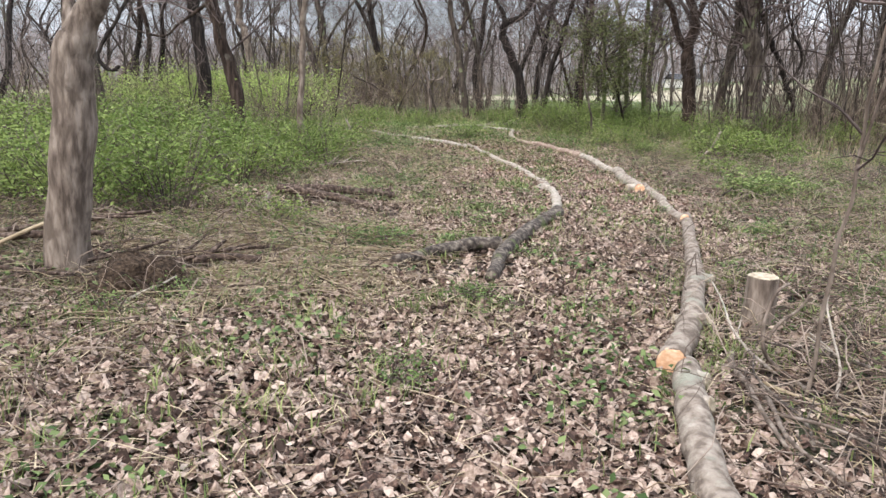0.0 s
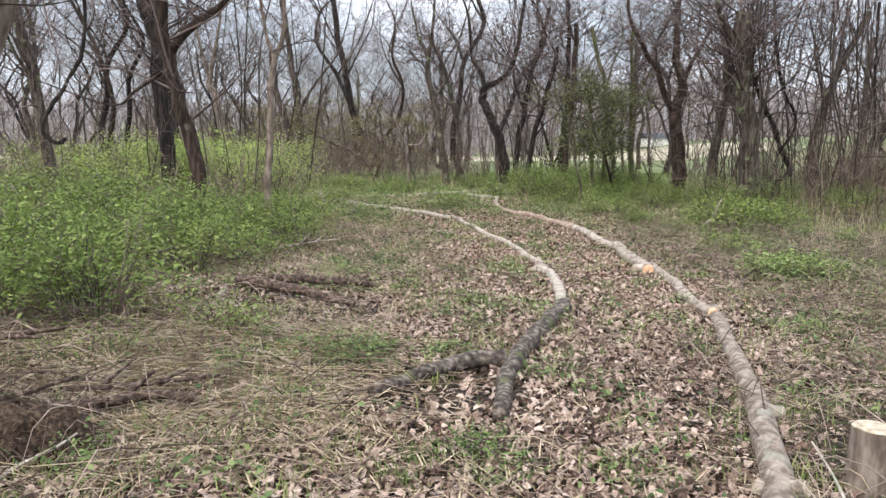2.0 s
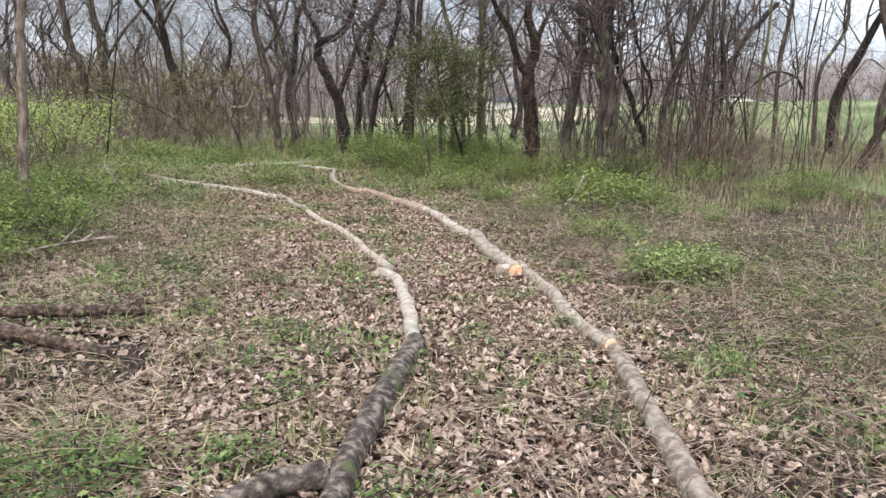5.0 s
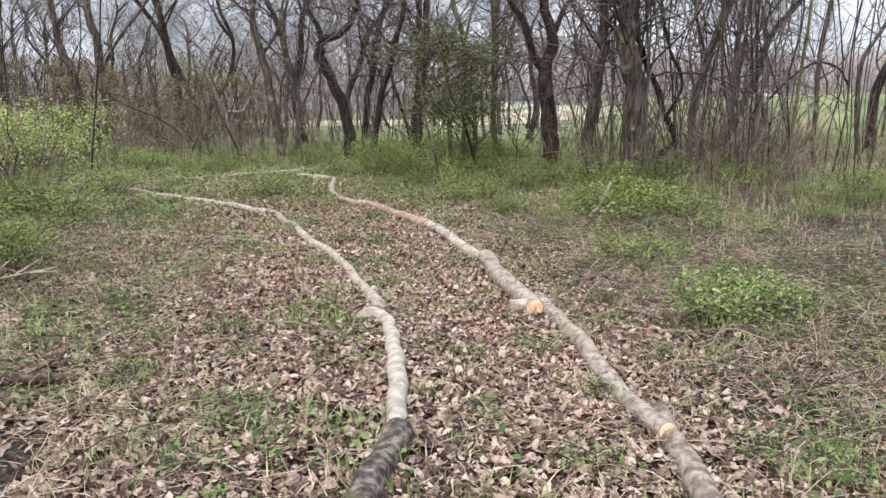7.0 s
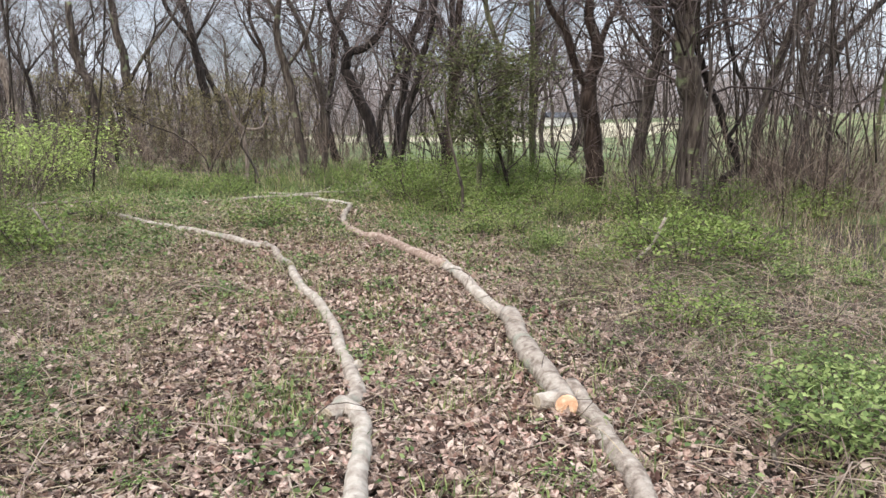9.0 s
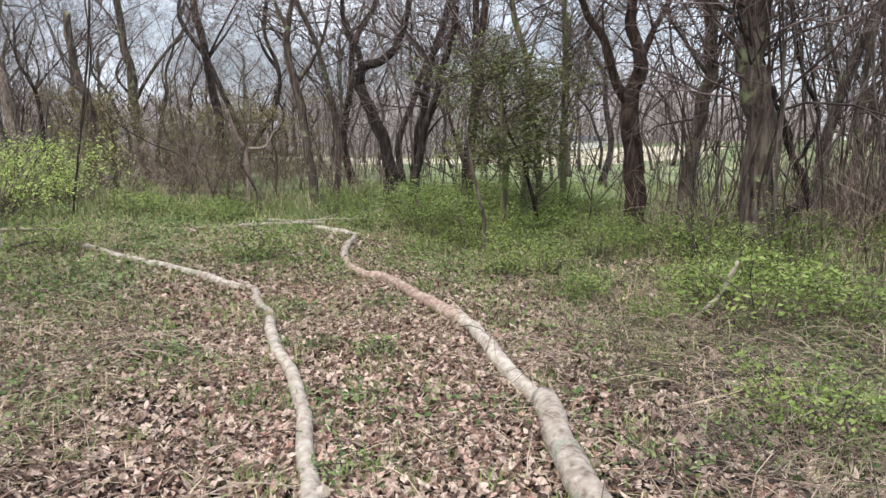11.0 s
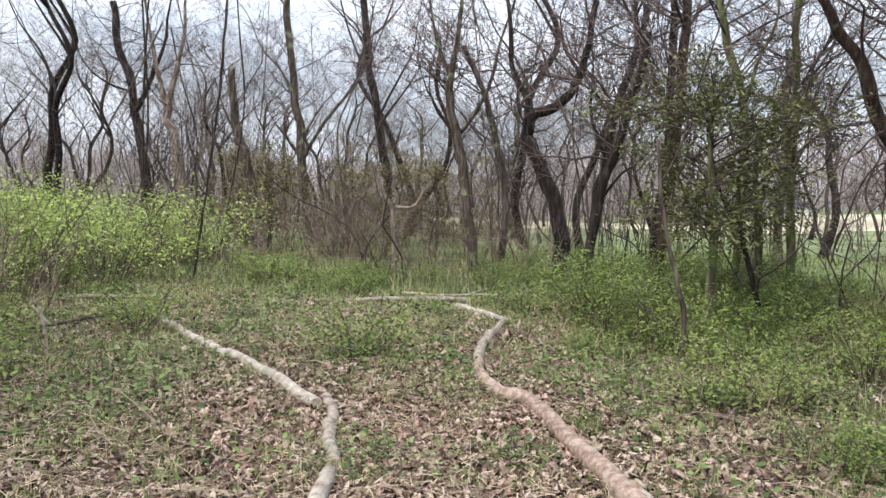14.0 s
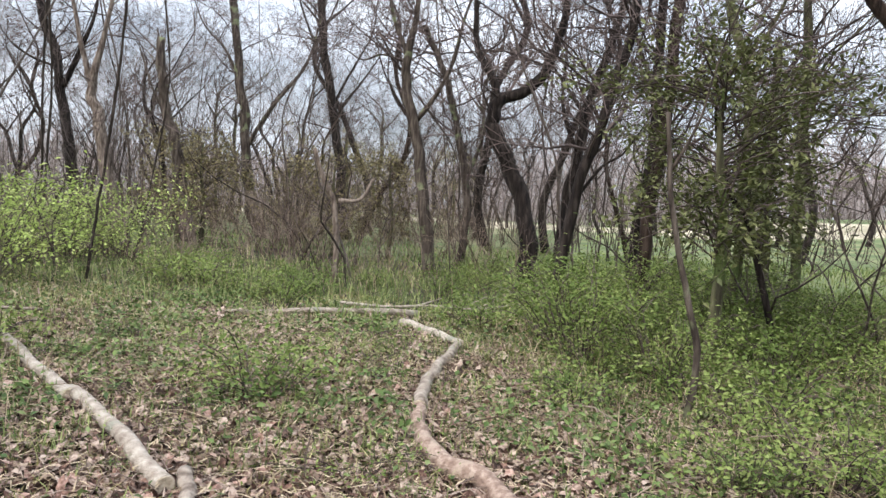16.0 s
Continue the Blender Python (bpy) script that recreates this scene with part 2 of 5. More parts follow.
def part(name, shape, mat, parent, label="", smooth=True):
    """One mesh object under a thing or a part."""
    ob = new(name, shape.mesh(name, mat, smooth))
    ob.parent = parent
    if parent.parent is None:
        ob.matrix_parent_inverse = Matrix.Translation(-parent.location)
    return tagged(ob, label)


def spline(pts, n):
    """A smooth curve through the points, n steps from one to the next."""
    p = np.asarray(pts, float)
    e = np.vstack([2 * p[0] - p[1], p, 2 * p[-1] - p[-2]])
    out = []
    for i in range(1, len(e) - 2):
        for s in np.arange(n) / n:
            a, b, c, d = e[i - 1:i + 3]
            out.append(0.5 * (2 * b + (c - a) * s + (2 * a - 5 * b + 4 * c - d) * s * s + (3 * b - a - 3 * c + d) * s ** 3))
    out.append(p[-1])
    return np.array(out)


def unit(v):
    return v / (np.linalg.norm(v) + 1e-9)


GROUND_Y = [-400, -60, -3, 0, 3, 5, 8, 11, 13, 15, 17, 20, 40, 200, 900]
GROUND_Z = [0.0, 0.0, 0.02, 0.04, 0.12, 0.18, 0.19, 0.19, 0.25, 0.38, 0.46, 0.48, 0.45, 0.2, 0.0]


def ground_z(x, y):
    """Height of the ground, also for arrays."""
    x, y = np.asarray(x, float), np.asarray(y, float)
    z = np.interp(y, GROUND_Y, GROUND_Z) + 0.05 * np.clip(-x - 0.5, 0, 2.5)
    rise_x, rise_y = np.clip((x - 20) / 24, 0, 1), np.clip((y - 14) / 34, 0, 1)
    z = z + 2.4 * rise_x ** 2 * (3 - 2 * rise_x) * rise_y ** 2 * (3 - 2 * rise_y)
    near = np.exp(-((x - 1) / 14) ** 2 - ((y - 9) / 18) ** 2)
    return z + near * (0.012 * np.sin(2.1 * x + 0.7 * y) + 0.012 * np.sin(1.3 * y - 1.7 * x + 1) + 0.006 * np.sin(5.3 * x + 1.2) * np.sin(4.7 * y))


PATH_Y = [-5, 0, 3, 5, 8, 10, 12, 14, 16, 18, 30]
PATH_X = [0.0, 0.0, 0.2, 1.0, 1.8, 1.95, 1.85, 1.3, 0.6, 0.3, 0.3]


def from_path(x, y):
    """How far a place lies from the middle of the leafy track."""
    return np.asarray(x) - np.interp(y, PATH_Y, PATH_X)


def patches(x, y, size, seed):
    """Soft random patches between 0 and 1."""
    x, y = np.asarray(x) / size, np.asarray(y) / size
    s = np.zeros_like(x)
    r = np.random.default_rng(seed)
    for i in range(9):
        a, f, ph = r.uniform(0, 6.28), r.uniform(0.6, 2.4), r.uniform(0, 6.28)
        s = s + np.sin(f * (x * math.cos(a) + y * math.sin(a)) + ph) / 3
    return 1 / (1 + np.exp(-2.2 * s))


# ---- ground ----
def axis(low, high, near_low, near_high, step, grow=1.22):
    a = list(np.arange(near_low, near_high + 1e-6, step))
    d = step
    while a[-1] < high:
        d *= grow
        a.append(min(a[-1] + d, high))
    d = step
    while a[0] > low:
        d *= grow
        a.insert(0, max(a[0] - d, low))
    return np.array(a)


gx, gy = axis(-800, 800, -6, 8, 0.16, 1.12), axis(-300, 900, -3, 24, 0.16, 1.12)
X, Y = np.meshgrid(gx, gy)
Z = ground_z(X, Y)
rng = np.random.default_rng(3)
close = (np.abs(X - 1) < 8) & (np.abs(Y - 10) < 15)
Z = Z + close * rng.normal(0, 0.008, Z.shape)
ground_shape = Shape()
w = len(gx)
ii, jj = np.meshgrid(np.arange(len(gy) - 1), np.arange(w - 1), indexing="ij")
base = (ii * w + jj).ravel()
ground_shape.add(np.stack([X, Y, Z], -1).reshape(-1, 3), np.stack([base, base + 1, base + w + 1, base + w], -1))
ground = new("ground", ground_shape.mesh("ground", SOIL))
ground.data.materials.append(MEADOW)
cx, cy = (X[:-1, :-1] + X[1:, 1:]).ravel() / 2, (Y[:-1, :-1] + Y[1:, 1:]).ravel() / 2
far = (cy > 27) | (np.abs(cx) > 22) | (cy < -15) | ((cx > 7.5) & (cy > 15)) | ((cx > 11) & (cy > 11))
ground.data.polygons.foreach_set("material_index", far.astype(np.int32))
tagged(ground, "woodland floor of brown soil running out into a green meadow", "ground", kind="structure")


# ---- fallen logs ----
def log(pts, r0, r1, mat, label, cuts=(True, True), knots=(), fresh=(False, False), seed=1):
    """A bent pole lying on the ground: bark, sawn ends, knots of lopped branches."""
    rng = np.random.default_rng(seed)
    r0, r1 = r0 * 0.86, r1 * 0.86
    pts = [(x, y, float(ground_z(x, y)) + (r0 + (r1 - r0) * i / (len(pts) - 1)) * 0.85 + 0.012 * min(max((y - 9) / 4, 0), 1) + (rest[0] if rest else 0)) for i, (x, y, *rest) in enumerate(pts)]
    c = spline(pts, 9)
    n = len(c)
    c = c + np.stack([np.sin(np.arange(n) * 0.9 + seed) * 0.006, np.zeros(n), np.sin(np.arange(n) * 0.7 + 2 * seed) * 0.005], -1)
    radii = np.linspace(r0, r1, n) * (1 + 0.045 * np.sin(np.arange(n) * 0.23 + seed) + rng.normal(0, 0.012, n))
    thing = new("fallen_log")
    thing.location = Vector(pts[0])
    tagged(thing, label, "log", "logs lining the track")
    s = Shape()
    s.tube(c, radii, 20, 0.014, True, rng)
    bark = part("bark", s, mat, thing)
    for end, want, new_cut in ((0, cuts[0], fresh[0]), (-1, cuts[1], fresh[1])):
        if want:
            d = unit(c[0] - c[1]) if end == 0 else unit(c[-1] - c[-2])
            e = Shape()
            e.tube([c[end] - d * 0.01, c[end] + d * 0.004, c[end] + d * 0.007], [radii[end] * 0.96, radii[end] * 0.95, radii[end] * 0.85], 16, 0.02, True, rng)
            part("sawn_end", e, CUT if new_cut else CUT_OLD, thing, "fresh orange sawn end" if new_cut else "weathered pale sawn end", False)
    for where, turn, length, thick, new_cut in knots:
        i = int(where * (n - 1))
        d = unit(c[min(i + 1, n - 1)] - c[max(i - 1, 0)])
        side = unit(np.cross(d, (0, 0, 1)))
        out = unit(side * math.cos(radians(turn)) + np.array((0, 0, 1)) * math.sin(radians(turn)) - d * 0.35)
        a = c[i] + out * radii[i] * 0.4
        b = c[i] + out * (radii[i] + length)
        k = Shape()
        k.tube([a, a * 0.5 + b * 0.5, b], [thick * 1.35, thick * 1.08, thick], 10, 0.04, True, rng)
        stub = part("branch_stub", k, mat, bark)
        e = Shape()
        e.tube([b - out * 0.004, b + out * 0.004], [thick * 0.93, thick * 0.9], 10, 0.02, True, rng)
        part("sawn_face", e, CUT if new_cut else CUT_OLD, thing, "", False)
    return thing


PALE_LOG = "pale grey smooth-barked pole lying along the leafy track"
log([(0.82, 1.2), (0.93, 2.2), (1.01, 2.63), (1.1, 2.99), (1.2, 3.36)], 0.09, 0.075, LOG, PALE_LOG, knots=[(0.9, 10, 0.03, 0.04, False), (0.72, 20, 0.02, 0.035, False)], seed=2)
log([(1.12, 3.34, 0.02), (1.23, 3.56, 0.02), (1.43, 4.0), (1.77, 4.95), (2.12, 6.12), (2.47, 7.3)], 0.088, 0.066, LOG, "pale grey pole with a fresh orange sawn end by the track", knots=[(0.42, 25, 0.045, 0.036, False), (0.4, 170, 0.03, 0.03, False), (0.58, 8, 0.05, 0.04, False)], fresh=(True, True), seed=3)
log([(2.37, 7.02, 0.03), (2.4, 7.6, 0.01), (2.53, 8.4), (2.6, 9.1), (2.63, 9.5)], 0.058, 0.066, LOG, "slim pale pole with a fresh orange sawn end", fresh=(True, False), seed=4)
log([(2.5, 9.2, 0.02), (2.53, 9.7), (2.57, 10.4), (2.66, 11.12)], 0.078, 0.096, LOG, "thick pale pole with a fresh orange cut and lopped branch", knots=[(0.1, 178, 0.1, 0.046, False)], fresh=(True, False), seed=24)
log([(2.66, 10.95, -0.02), (2.56, 11.7), (2.52, 12.3), (2.47, 12.75), (2.38, 13.12)], 0.066, 0.066, LOG, "tan pole lying beside the leafy track", seed=5)
log([(2.42, 12.9), (2.3, 13.25), (2.11, 13.78), (1.9, 14.4), (1.66, 14.64), (1.5, 15.05), (1.46, 15.5)], 0.07, 0.052, LOG_RED, "reddish-brown crooked pole lying beside the track", knots=[(0.08, 60, 0.02, 0.03, False)], seed=6)
log([(1.46, 15.42), (1.45, 15.9), (1.5, 16.4), (1.6, 17.1)], 0.052, 0.045, LOG, "thin pale crooked pole in the grass", seed=7)
log([(1.62, 17.2), (1.3, 17.75), (0.98, 18.25)], 0.045, 0.05, LOG, "thin pale pole lying in the grass", seed=8)
log([(1.1, 18.72, 0.03), (0.3, 18.56, 0.03), (-0.5, 18.34, 0.0), (-1.0, 18.2, -0.03)], 0.04, 0.03, LOG, "long thin pale pole lying across the end of the track", seed=9)
log([(0.34, 4.8, 0.02), (0.45, 5.45, 0.02), (0.66, 6.08, 0.02), (0.94, 6.78, 0.01), (1.16, 7.28)], 0.057, 0.084, LOG_DARK, "dark mossy pole lying on the leaves", cuts=(False, True), knots=[(0.62, 0, 0.05, 0.04, False)], seed=10)
log([(1.11, 7.15), (1.24, 7.85), (1.31, 8.4), (1.37, 9.0), (1.37, 9.3), (1.27, 9.5)], 0.062, 0.058, LOG, "pale crooked pole with a dark ring lying on the leaves", seed=11)
log([(1.2, 9.34), (1.37, 9.62), (1.31, 10.42), (1.2, 11.45), (0.95, 12.5), (0.84, 13.2)], 0.06, 0.05, LOG, "pale crooked pole lying along the track", knots=[(0.35, 30, 0.03, 0.03, False)], seed=12)
log([(0.84, 13.3), (0.66, 13.82), (0.63, 14.05), (0.5, 14.34)], 0.046, 0.044, LOG, "short grey crooked pole on the leaves", seed=13)
log([(0.46, 14.2), (-0.05, 14.74), (-0.62, 15.3)], 0.052, 0.05, LOG, "tan pole lying in short grass", seed=14)
log([(-0.6, 15.22), (-1.15, 15.72), (-1.78, 16.3)], 0.052, 0.045, LOG, "tan pole lying in weeds", seed=15)
log([(-0.35, 5.1, 0.035), (-0.1, 5.4, 0.04), (0.2, 5.65, 0.045), (0.46, 5.74, 0.04)], 0.046, 0.068, LOG_DARK, "short dark mossy branch lying against a pole", cuts=(False, False), seed=16)
log([(-1.82, 8.02, 0.06), (-1.5, 7.86, 0.07), (-1.1, 7.7, 0.065), (-0.67, 7.54, 0.03)], 0.066, 0.04, ROTTEN, "rotten dark branch lying on bare soil", cuts=(False, False), seed=17)
log([(-1.56, 8.12, 0.08), (-1.0, 8.26, 0.075), (-0.5, 8.48, 0.03)], 0.056, 0.036, ROTTEN, "rotten dark branch in the grass", cuts=(False, False), seed=18)
log([(-1.84, 7.0), (-1.87, 7.5), (-1.95, 8.07)], 0.04, 0.034, LOG, "short grey weathered branch", seed=19)


def stump(x, y, r, h, label):
    rng = np.random.default_rng(21)
    z = float(ground_z(x, y))
    thing = new("tree_stump")
    thing.location = (x, y, z)
    tagged(thing, label, "stump")
    s = Shape()
    s.tube([(x, y, z - 0.05), (x, y, z + 0.04), (x + 0.005, y, z + h * 0.5), (x + 0.01, y, z + h)], [r * 1.3, r * 1.1, r, r], 20, 0.025, False, rng)
    part("bark", s, BARK["pale"], thing)
    e = Shape()
    e.tube([(x + 0.01, y, z + h - 0.02), (x + 0.01, y, z + h), (x + 0.01, y, z + h + 0.004)], [r * 0.97, r * 0.96, r * 0.9], 20, 0.02, True, rng)
    part("sawn_top", e, CUT_OLD, thing, "pale flat sawn top", False)


stump(1.82, 4.02, 0.086, 0.31, "low sawn stump with a pale flat top")


def mound(x, y, r, h, label):
    """A lumpy heap of rotten bark and roots."""
    rng = np.random.default_rng(23)
    z = float(ground_z(x, y))
    s = Shape()
    k, n = 9, 26
    v = []
    for i in range(k):
        f = i / (k - 1)
        for j in range(n):
            a = 6.2832 * j / n
            q = r * (1 - f) * (1 + 0.2 * math.sin(3 * a + 1) + rng.normal(0, 0.09))
            v.append((x + q * math.cos(a), y + q * math.sin(a) * 0.8, z - 0.02 + h * (1 - (1 - f) ** 2.2) + rng.normal(0, 0.012)))
    quads = [(i * n + j, i * n + (j + 1) % n, (i + 1) * n + (j + 1) % n, (i + 1) * n + j) for i in range(k - 1) for j in range(n)]
    s.add(v, quads)
    thing = new("bark_mound", s.mesh("bark_mound", EARTH))
    tagged(thing, label, "mound")
    for i in range(44):
        a, q = rng.uniform(0, 6.28), r * rng.uniform(0.2, 1.1)
        p = np.array((x + q * math.cos(a), y + q * math.sin(a) * 0.8, z + h * max(1 - q / r, 0.05)))
        d = np.array((math.cos(a + 1.5), math.sin(a + 1.5), rng.uniform(-0.1, 0.35))) * rng.uniform(0.08, 0.3)
        t = Shape()
        t.tube([p - d * 0.4, p + (0, 0, 0.015), p + d * 0.6], [0.006, 0.007, 0.003], 5)
        ob = new("root", t.mesh("root", ROTTEN if i % 2 else EARTH))
        ob.parent = thing


mound(-1.93, 4.42, 0.36, 0.27, "small heap of dark rotten bark and roots by a tree")
mound(-2.75, 4.55, 0.22, 0.1, "low heap of reddish dead branches by a tree")


# ---- bare trees ----
def grow(s, rng, p, d, length, radius, level, sides=3, count=5):
    """A branch that bends on its way and bears smaller ones."""
    k = 4 if level > 1 else 3 if level == 1 else 2
    pts = [p]
    for i in range(k):
        d = unit(d + rng.normal(0, 0.2, 3) + np.array((0, 0, 0.06)))
        p = p + d * length / k
        pts.append(p)
    pts = np.array(pts)
    s.tube(pts, np.linspace(radius, radius * 0.4, k + 1), sides)
    if level <= 0:
        return
    for i in range(count):
        f = rng.uniform(0.2, 1.0) * k
        a = min(int(f), k - 1)
        q = pts[a] + (pts[a + 1] - pts[a]) * (f - a)
        side = unit(np.cross(pts[a + 1] - pts[a], rng.normal(0, 1, 3)))
        t = rng.uniform(0.5, 1.1)
        e = unit(unit(pts[a + 1] - pts[a]) * math.cos(t) + side * math.sin(t))
        grow(s, rng, q, e, length * rng.uniform(0.4, 0.68), max(radius * 0.5, 0.0035), level - 1, 3, count)


def bare_tree(kind, label, trunk, limbs=(), top=4.0, low=1.6, twigs=16, reach=1.6, level=2, count=5, seed=1, crown_mat=None, foot=0.0):
    """A leafless tree: trunk and limbs along given bends, going on upward, with a crown of twigs."""
    rng = np.random.default_rng(seed)
    thing = new("bare_tree")
    thing.location = Vector(trunk[0][:3])
    tagged(thing, label, "tree", "bare trees of the wood")
    crown = Shape()
    joined = [l for l in limbs if math.dist(l[0][:3], trunk[-1][:3]) < 0.15]
    if joined:
        main = max(joined, key=lambda l: l[0][3])
        limbs = [l for l in limbs if l is not main]
        trunk = list(trunk[:-1]) + [(*trunk[-1][:3], (trunk[-1][3] + main[0][3]) / 2)] + list(main[1:])
    runs = [(trunk, bool(joined) or not limbs)] + [(l, True) for l in limbs]
    for i, (run, goes_on) in enumerate(runs):
        p = [list(q) for q in run]
        rng_y = rng.uniform(-0.35, 0.35)
        if i:
            for j in range(1, len(p)):
                p[j][1] += rng_y * j / len(p)
        if goes_on and top:
            d = np.array(p[-1][:3]) - np.array(p[-2][:3])
            d = unit(unit(d) + np.array((0, 0, 0.8)))
            h = top * rng.uniform(0.75, 1.1) * (1 if i < 3 else 0.6)
            for j in range(1, 5):
                d = unit(d + rng.normal(0, 0.14, 3))
                q = np.array(p[-1][:3]) + d * h / 4
                p.append([*q, max(p[-1][3] * 0.72, 0.006)])
        c = spline(p, 6 if i == 0 else 5)
        if i == 0:
            c[0, 3] *= 1.2
            c[1, 3] *= 1.06
        along = np.arange(len(c))
        for axis_no in (0, 1):
            c[:, axis_no] += (c[:, 3] if trunk[0][1] > 6 else 0.03) * (0.22 * np.sin(along * rng.uniform(0.5, 0.8) + rng.uniform(0, 6)) + 0.14 * np.sin(along * rng.uniform(1.1, 1.6) + rng.uniform(0, 6)))
        c[:, 3] *= 1 + 0.035 * np.sin(along * rng.uniform(0.7, 1.3) + rng.uniform(0, 6))
        s = Shape()
        s.tube(c[:, :3], np.maximum(c[:, 3], 0.004), 14 if i == 0 else 9, 0.035, True, rng)
        part("trunk" if i == 0 else "limb", s, BARK[kind], thing)
        n = len(c)
        share = twigs if i == 0 else max(int(twigs * 0.8), 4)
        for j in range(share):
            a = int(rng.uniform(0.15 if i else 0.3, 0.999) * (n - 1))
            q, r = c[a, :3], c[a, 3]
            if q[2] < trunk[0][2] + low:
                continue
            t = rng.uniform(0, 6.28)
            d = unit(np.array((math.cos(t), math.sin(t), rng.uniform(0.1, 1.1))))
            grow(crown, rng, q, d, reach * rng.uniform(0.5, 1.2), min(max(r * 0.3, 0.007), 0.019), level, 4, count)
    if foot:
        s = Shape()
        q = np.array(trunk[0][:3])
        d = np.array(trunk[2][:3]) - q
        r = trunk[0][3]
        h = [0, 0.3, 0.7, 1.0]
        s.tube([q + d * (foot / d[2]) * a for a in h], [r * 1.23, r * 1.1, r * 1.05, r * 1.0], 14, 0.03, False, rng)
        part("trunk_foot", s, BARK["pale"], thing, "pale bleached foot of the trunk")
    if crown.n:
        tagged(part("crown", crown, crown_mat or TWIG, thing, "bare brown twigs"), kind="stuff")
    return thing


bare_tree("pale", "smooth pale grey tree forking low beside the track",
    [(-2.45, 4.6, 0.22, 0.136), (-2.36, 4.6, 0.97, 0.132), (-2.30, 4.6, 1.39, 0.129), (-2.28, 4.6, 1.68, 0.125)],
    [[(-2.30, 4.6, 1.71, 0.046), (-2.31, 4.6, 1.89, 0.039), (-2.34, 4.6, 2.12, 0.031), (-2.33, 4.6, 2.62, 0.023)],
     [(-2.27, 4.6, 1.68, 0.111), (-2.19, 4.6, 1.86, 0.092), (-2.06, 4.6, 2.09, 0.074), (-1.87, 4.6, 2.62, 0.055)]], seed=1, top=3.5, low=1.9, twigs=14)
bare_tree("dark", "bare dark-barked woodland tree",
    [(-5.29, 16.5, 0.51, 0.149), (-5.37, 16.5, 2.11, 0.142), (-5.43, 16.5, 3.13, 0.135), (-5.45, 16.5, 3.91, 0.128), (-5.46, 16.5, 4.57, 0.121), (-5.46, 16.5, 5.87, 0.113)],
    [[(-5.44, 16.5, 3.69, 0.060), (-5.70, 16.5, 4.35, 0.045), (-5.87, 16.5, 5.23, 0.030)],
     [(-5.46, 16.5, 4.36, 0.060), (-5.10, 16.5, 5.01, 0.045), (-4.83, 16.5, 5.88, 0.030)]], seed=2)
bare_tree("brown", "leaning bare brown-barked tree",
    [(-3.33, 12.0, 0.29, 0.114), (-3.39, 12.0, 1.40, 0.108), (-3.54, 12.0, 2.21, 0.102), (-3.71, 12.0, 2.85, 0.096), (-3.76, 12.0, 3.71, 0.090), (-3.76, 12.0, 4.48, 0.084)],
    [[(-3.64, 12.0, 3.05, 0.072), (-3.34, 12.0, 3.39, 0.060), (-2.94, 12.0, 3.68, 0.048), (-2.59, 12.0, 4.18, 0.036)],
     [(-3.69, 12.0, 2.77, 0.030), (-4.23, 12.0, 2.45, 0.022), (-4.61, 12.0, 2.25, 0.015)]], seed=3)
bare_tree("pale", "slim pale tree with a forked top",
    [(-2.38, 12.2, 0.27, 0.054), (-2.35, 12.2, 1.59, 0.051), (-2.27, 12.2, 2.61, 0.048), (-2.22, 12.2, 2.90, 0.045)],
    [[(-2.22, 12.2, 2.90, 0.035), (-2.36, 12.2, 3.35, 0.026), (-2.43, 12.2, 4.16, 0.018)],
     [(-2.22, 12.2, 2.90, 0.044), (-2.07, 12.2, 3.36, 0.033), (-2.01, 12.2, 4.25, 0.022)]], seed=4)
bare_tree("dark", "bare dark-barked woodland tree",
    [(-2.69, 33.0, 0.52, 0.154), (-2.94, 33.0, 2.71, 0.144), (-3.14, 33.0, 4.02, 0.134), (-3.50, 33.0, 5.87, 0.125), (-3.71, 33.0, 7.52, 0.115), (-3.88, 33.0, 9.33, 0.106)],
    [[(-3.24, 33.0, 4.58, 0.048), (-2.64, 33.0, 5.73, 0.036), (-2.11, 33.0, 6.68, 0.024)],
     [(-3.45, 33.0, 5.69, 0.048), (-4.01, 33.0, 6.77, 0.036), (-4.43, 33.0, 8.03, 0.024)]], seed=5)
bare_tree("grey", "bare grey-barked woodland tree",
    [(0.71, 24.0, 0.42, 0.110), (0.60, 24.0, 1.61, 0.104), (0.40, 24.0, 2.69, 0.098), (0.20, 24.0, 3.64, 0.092), (0.15, 24.0, 4.29, 0.086)],
    [[(0.15, 24.0, 4.29, 0.061), (0.31, 24.0, 5.17, 0.046), (0.35, 24.0, 6.45, 0.031)],
     [(0.15, 24.0, 4.29, 0.043), (-0.14, 24.0, 5.03, 0.032), (-0.37, 24.0, 6.18, 0.021)],
     [(0.37, 24.0, 3.17, 0.049), (0.91, 24.0, 4.03, 0.037), (1.17, 24.0, 5.10, 0.024)],
     [(0.18, 24.0, 4.17, 0.024), (-0.29, 24.0, 4.30, 0.018), (-0.62, 24.0, 4.19, 0.012)]], seed=6, twigs=26, reach=1.9)
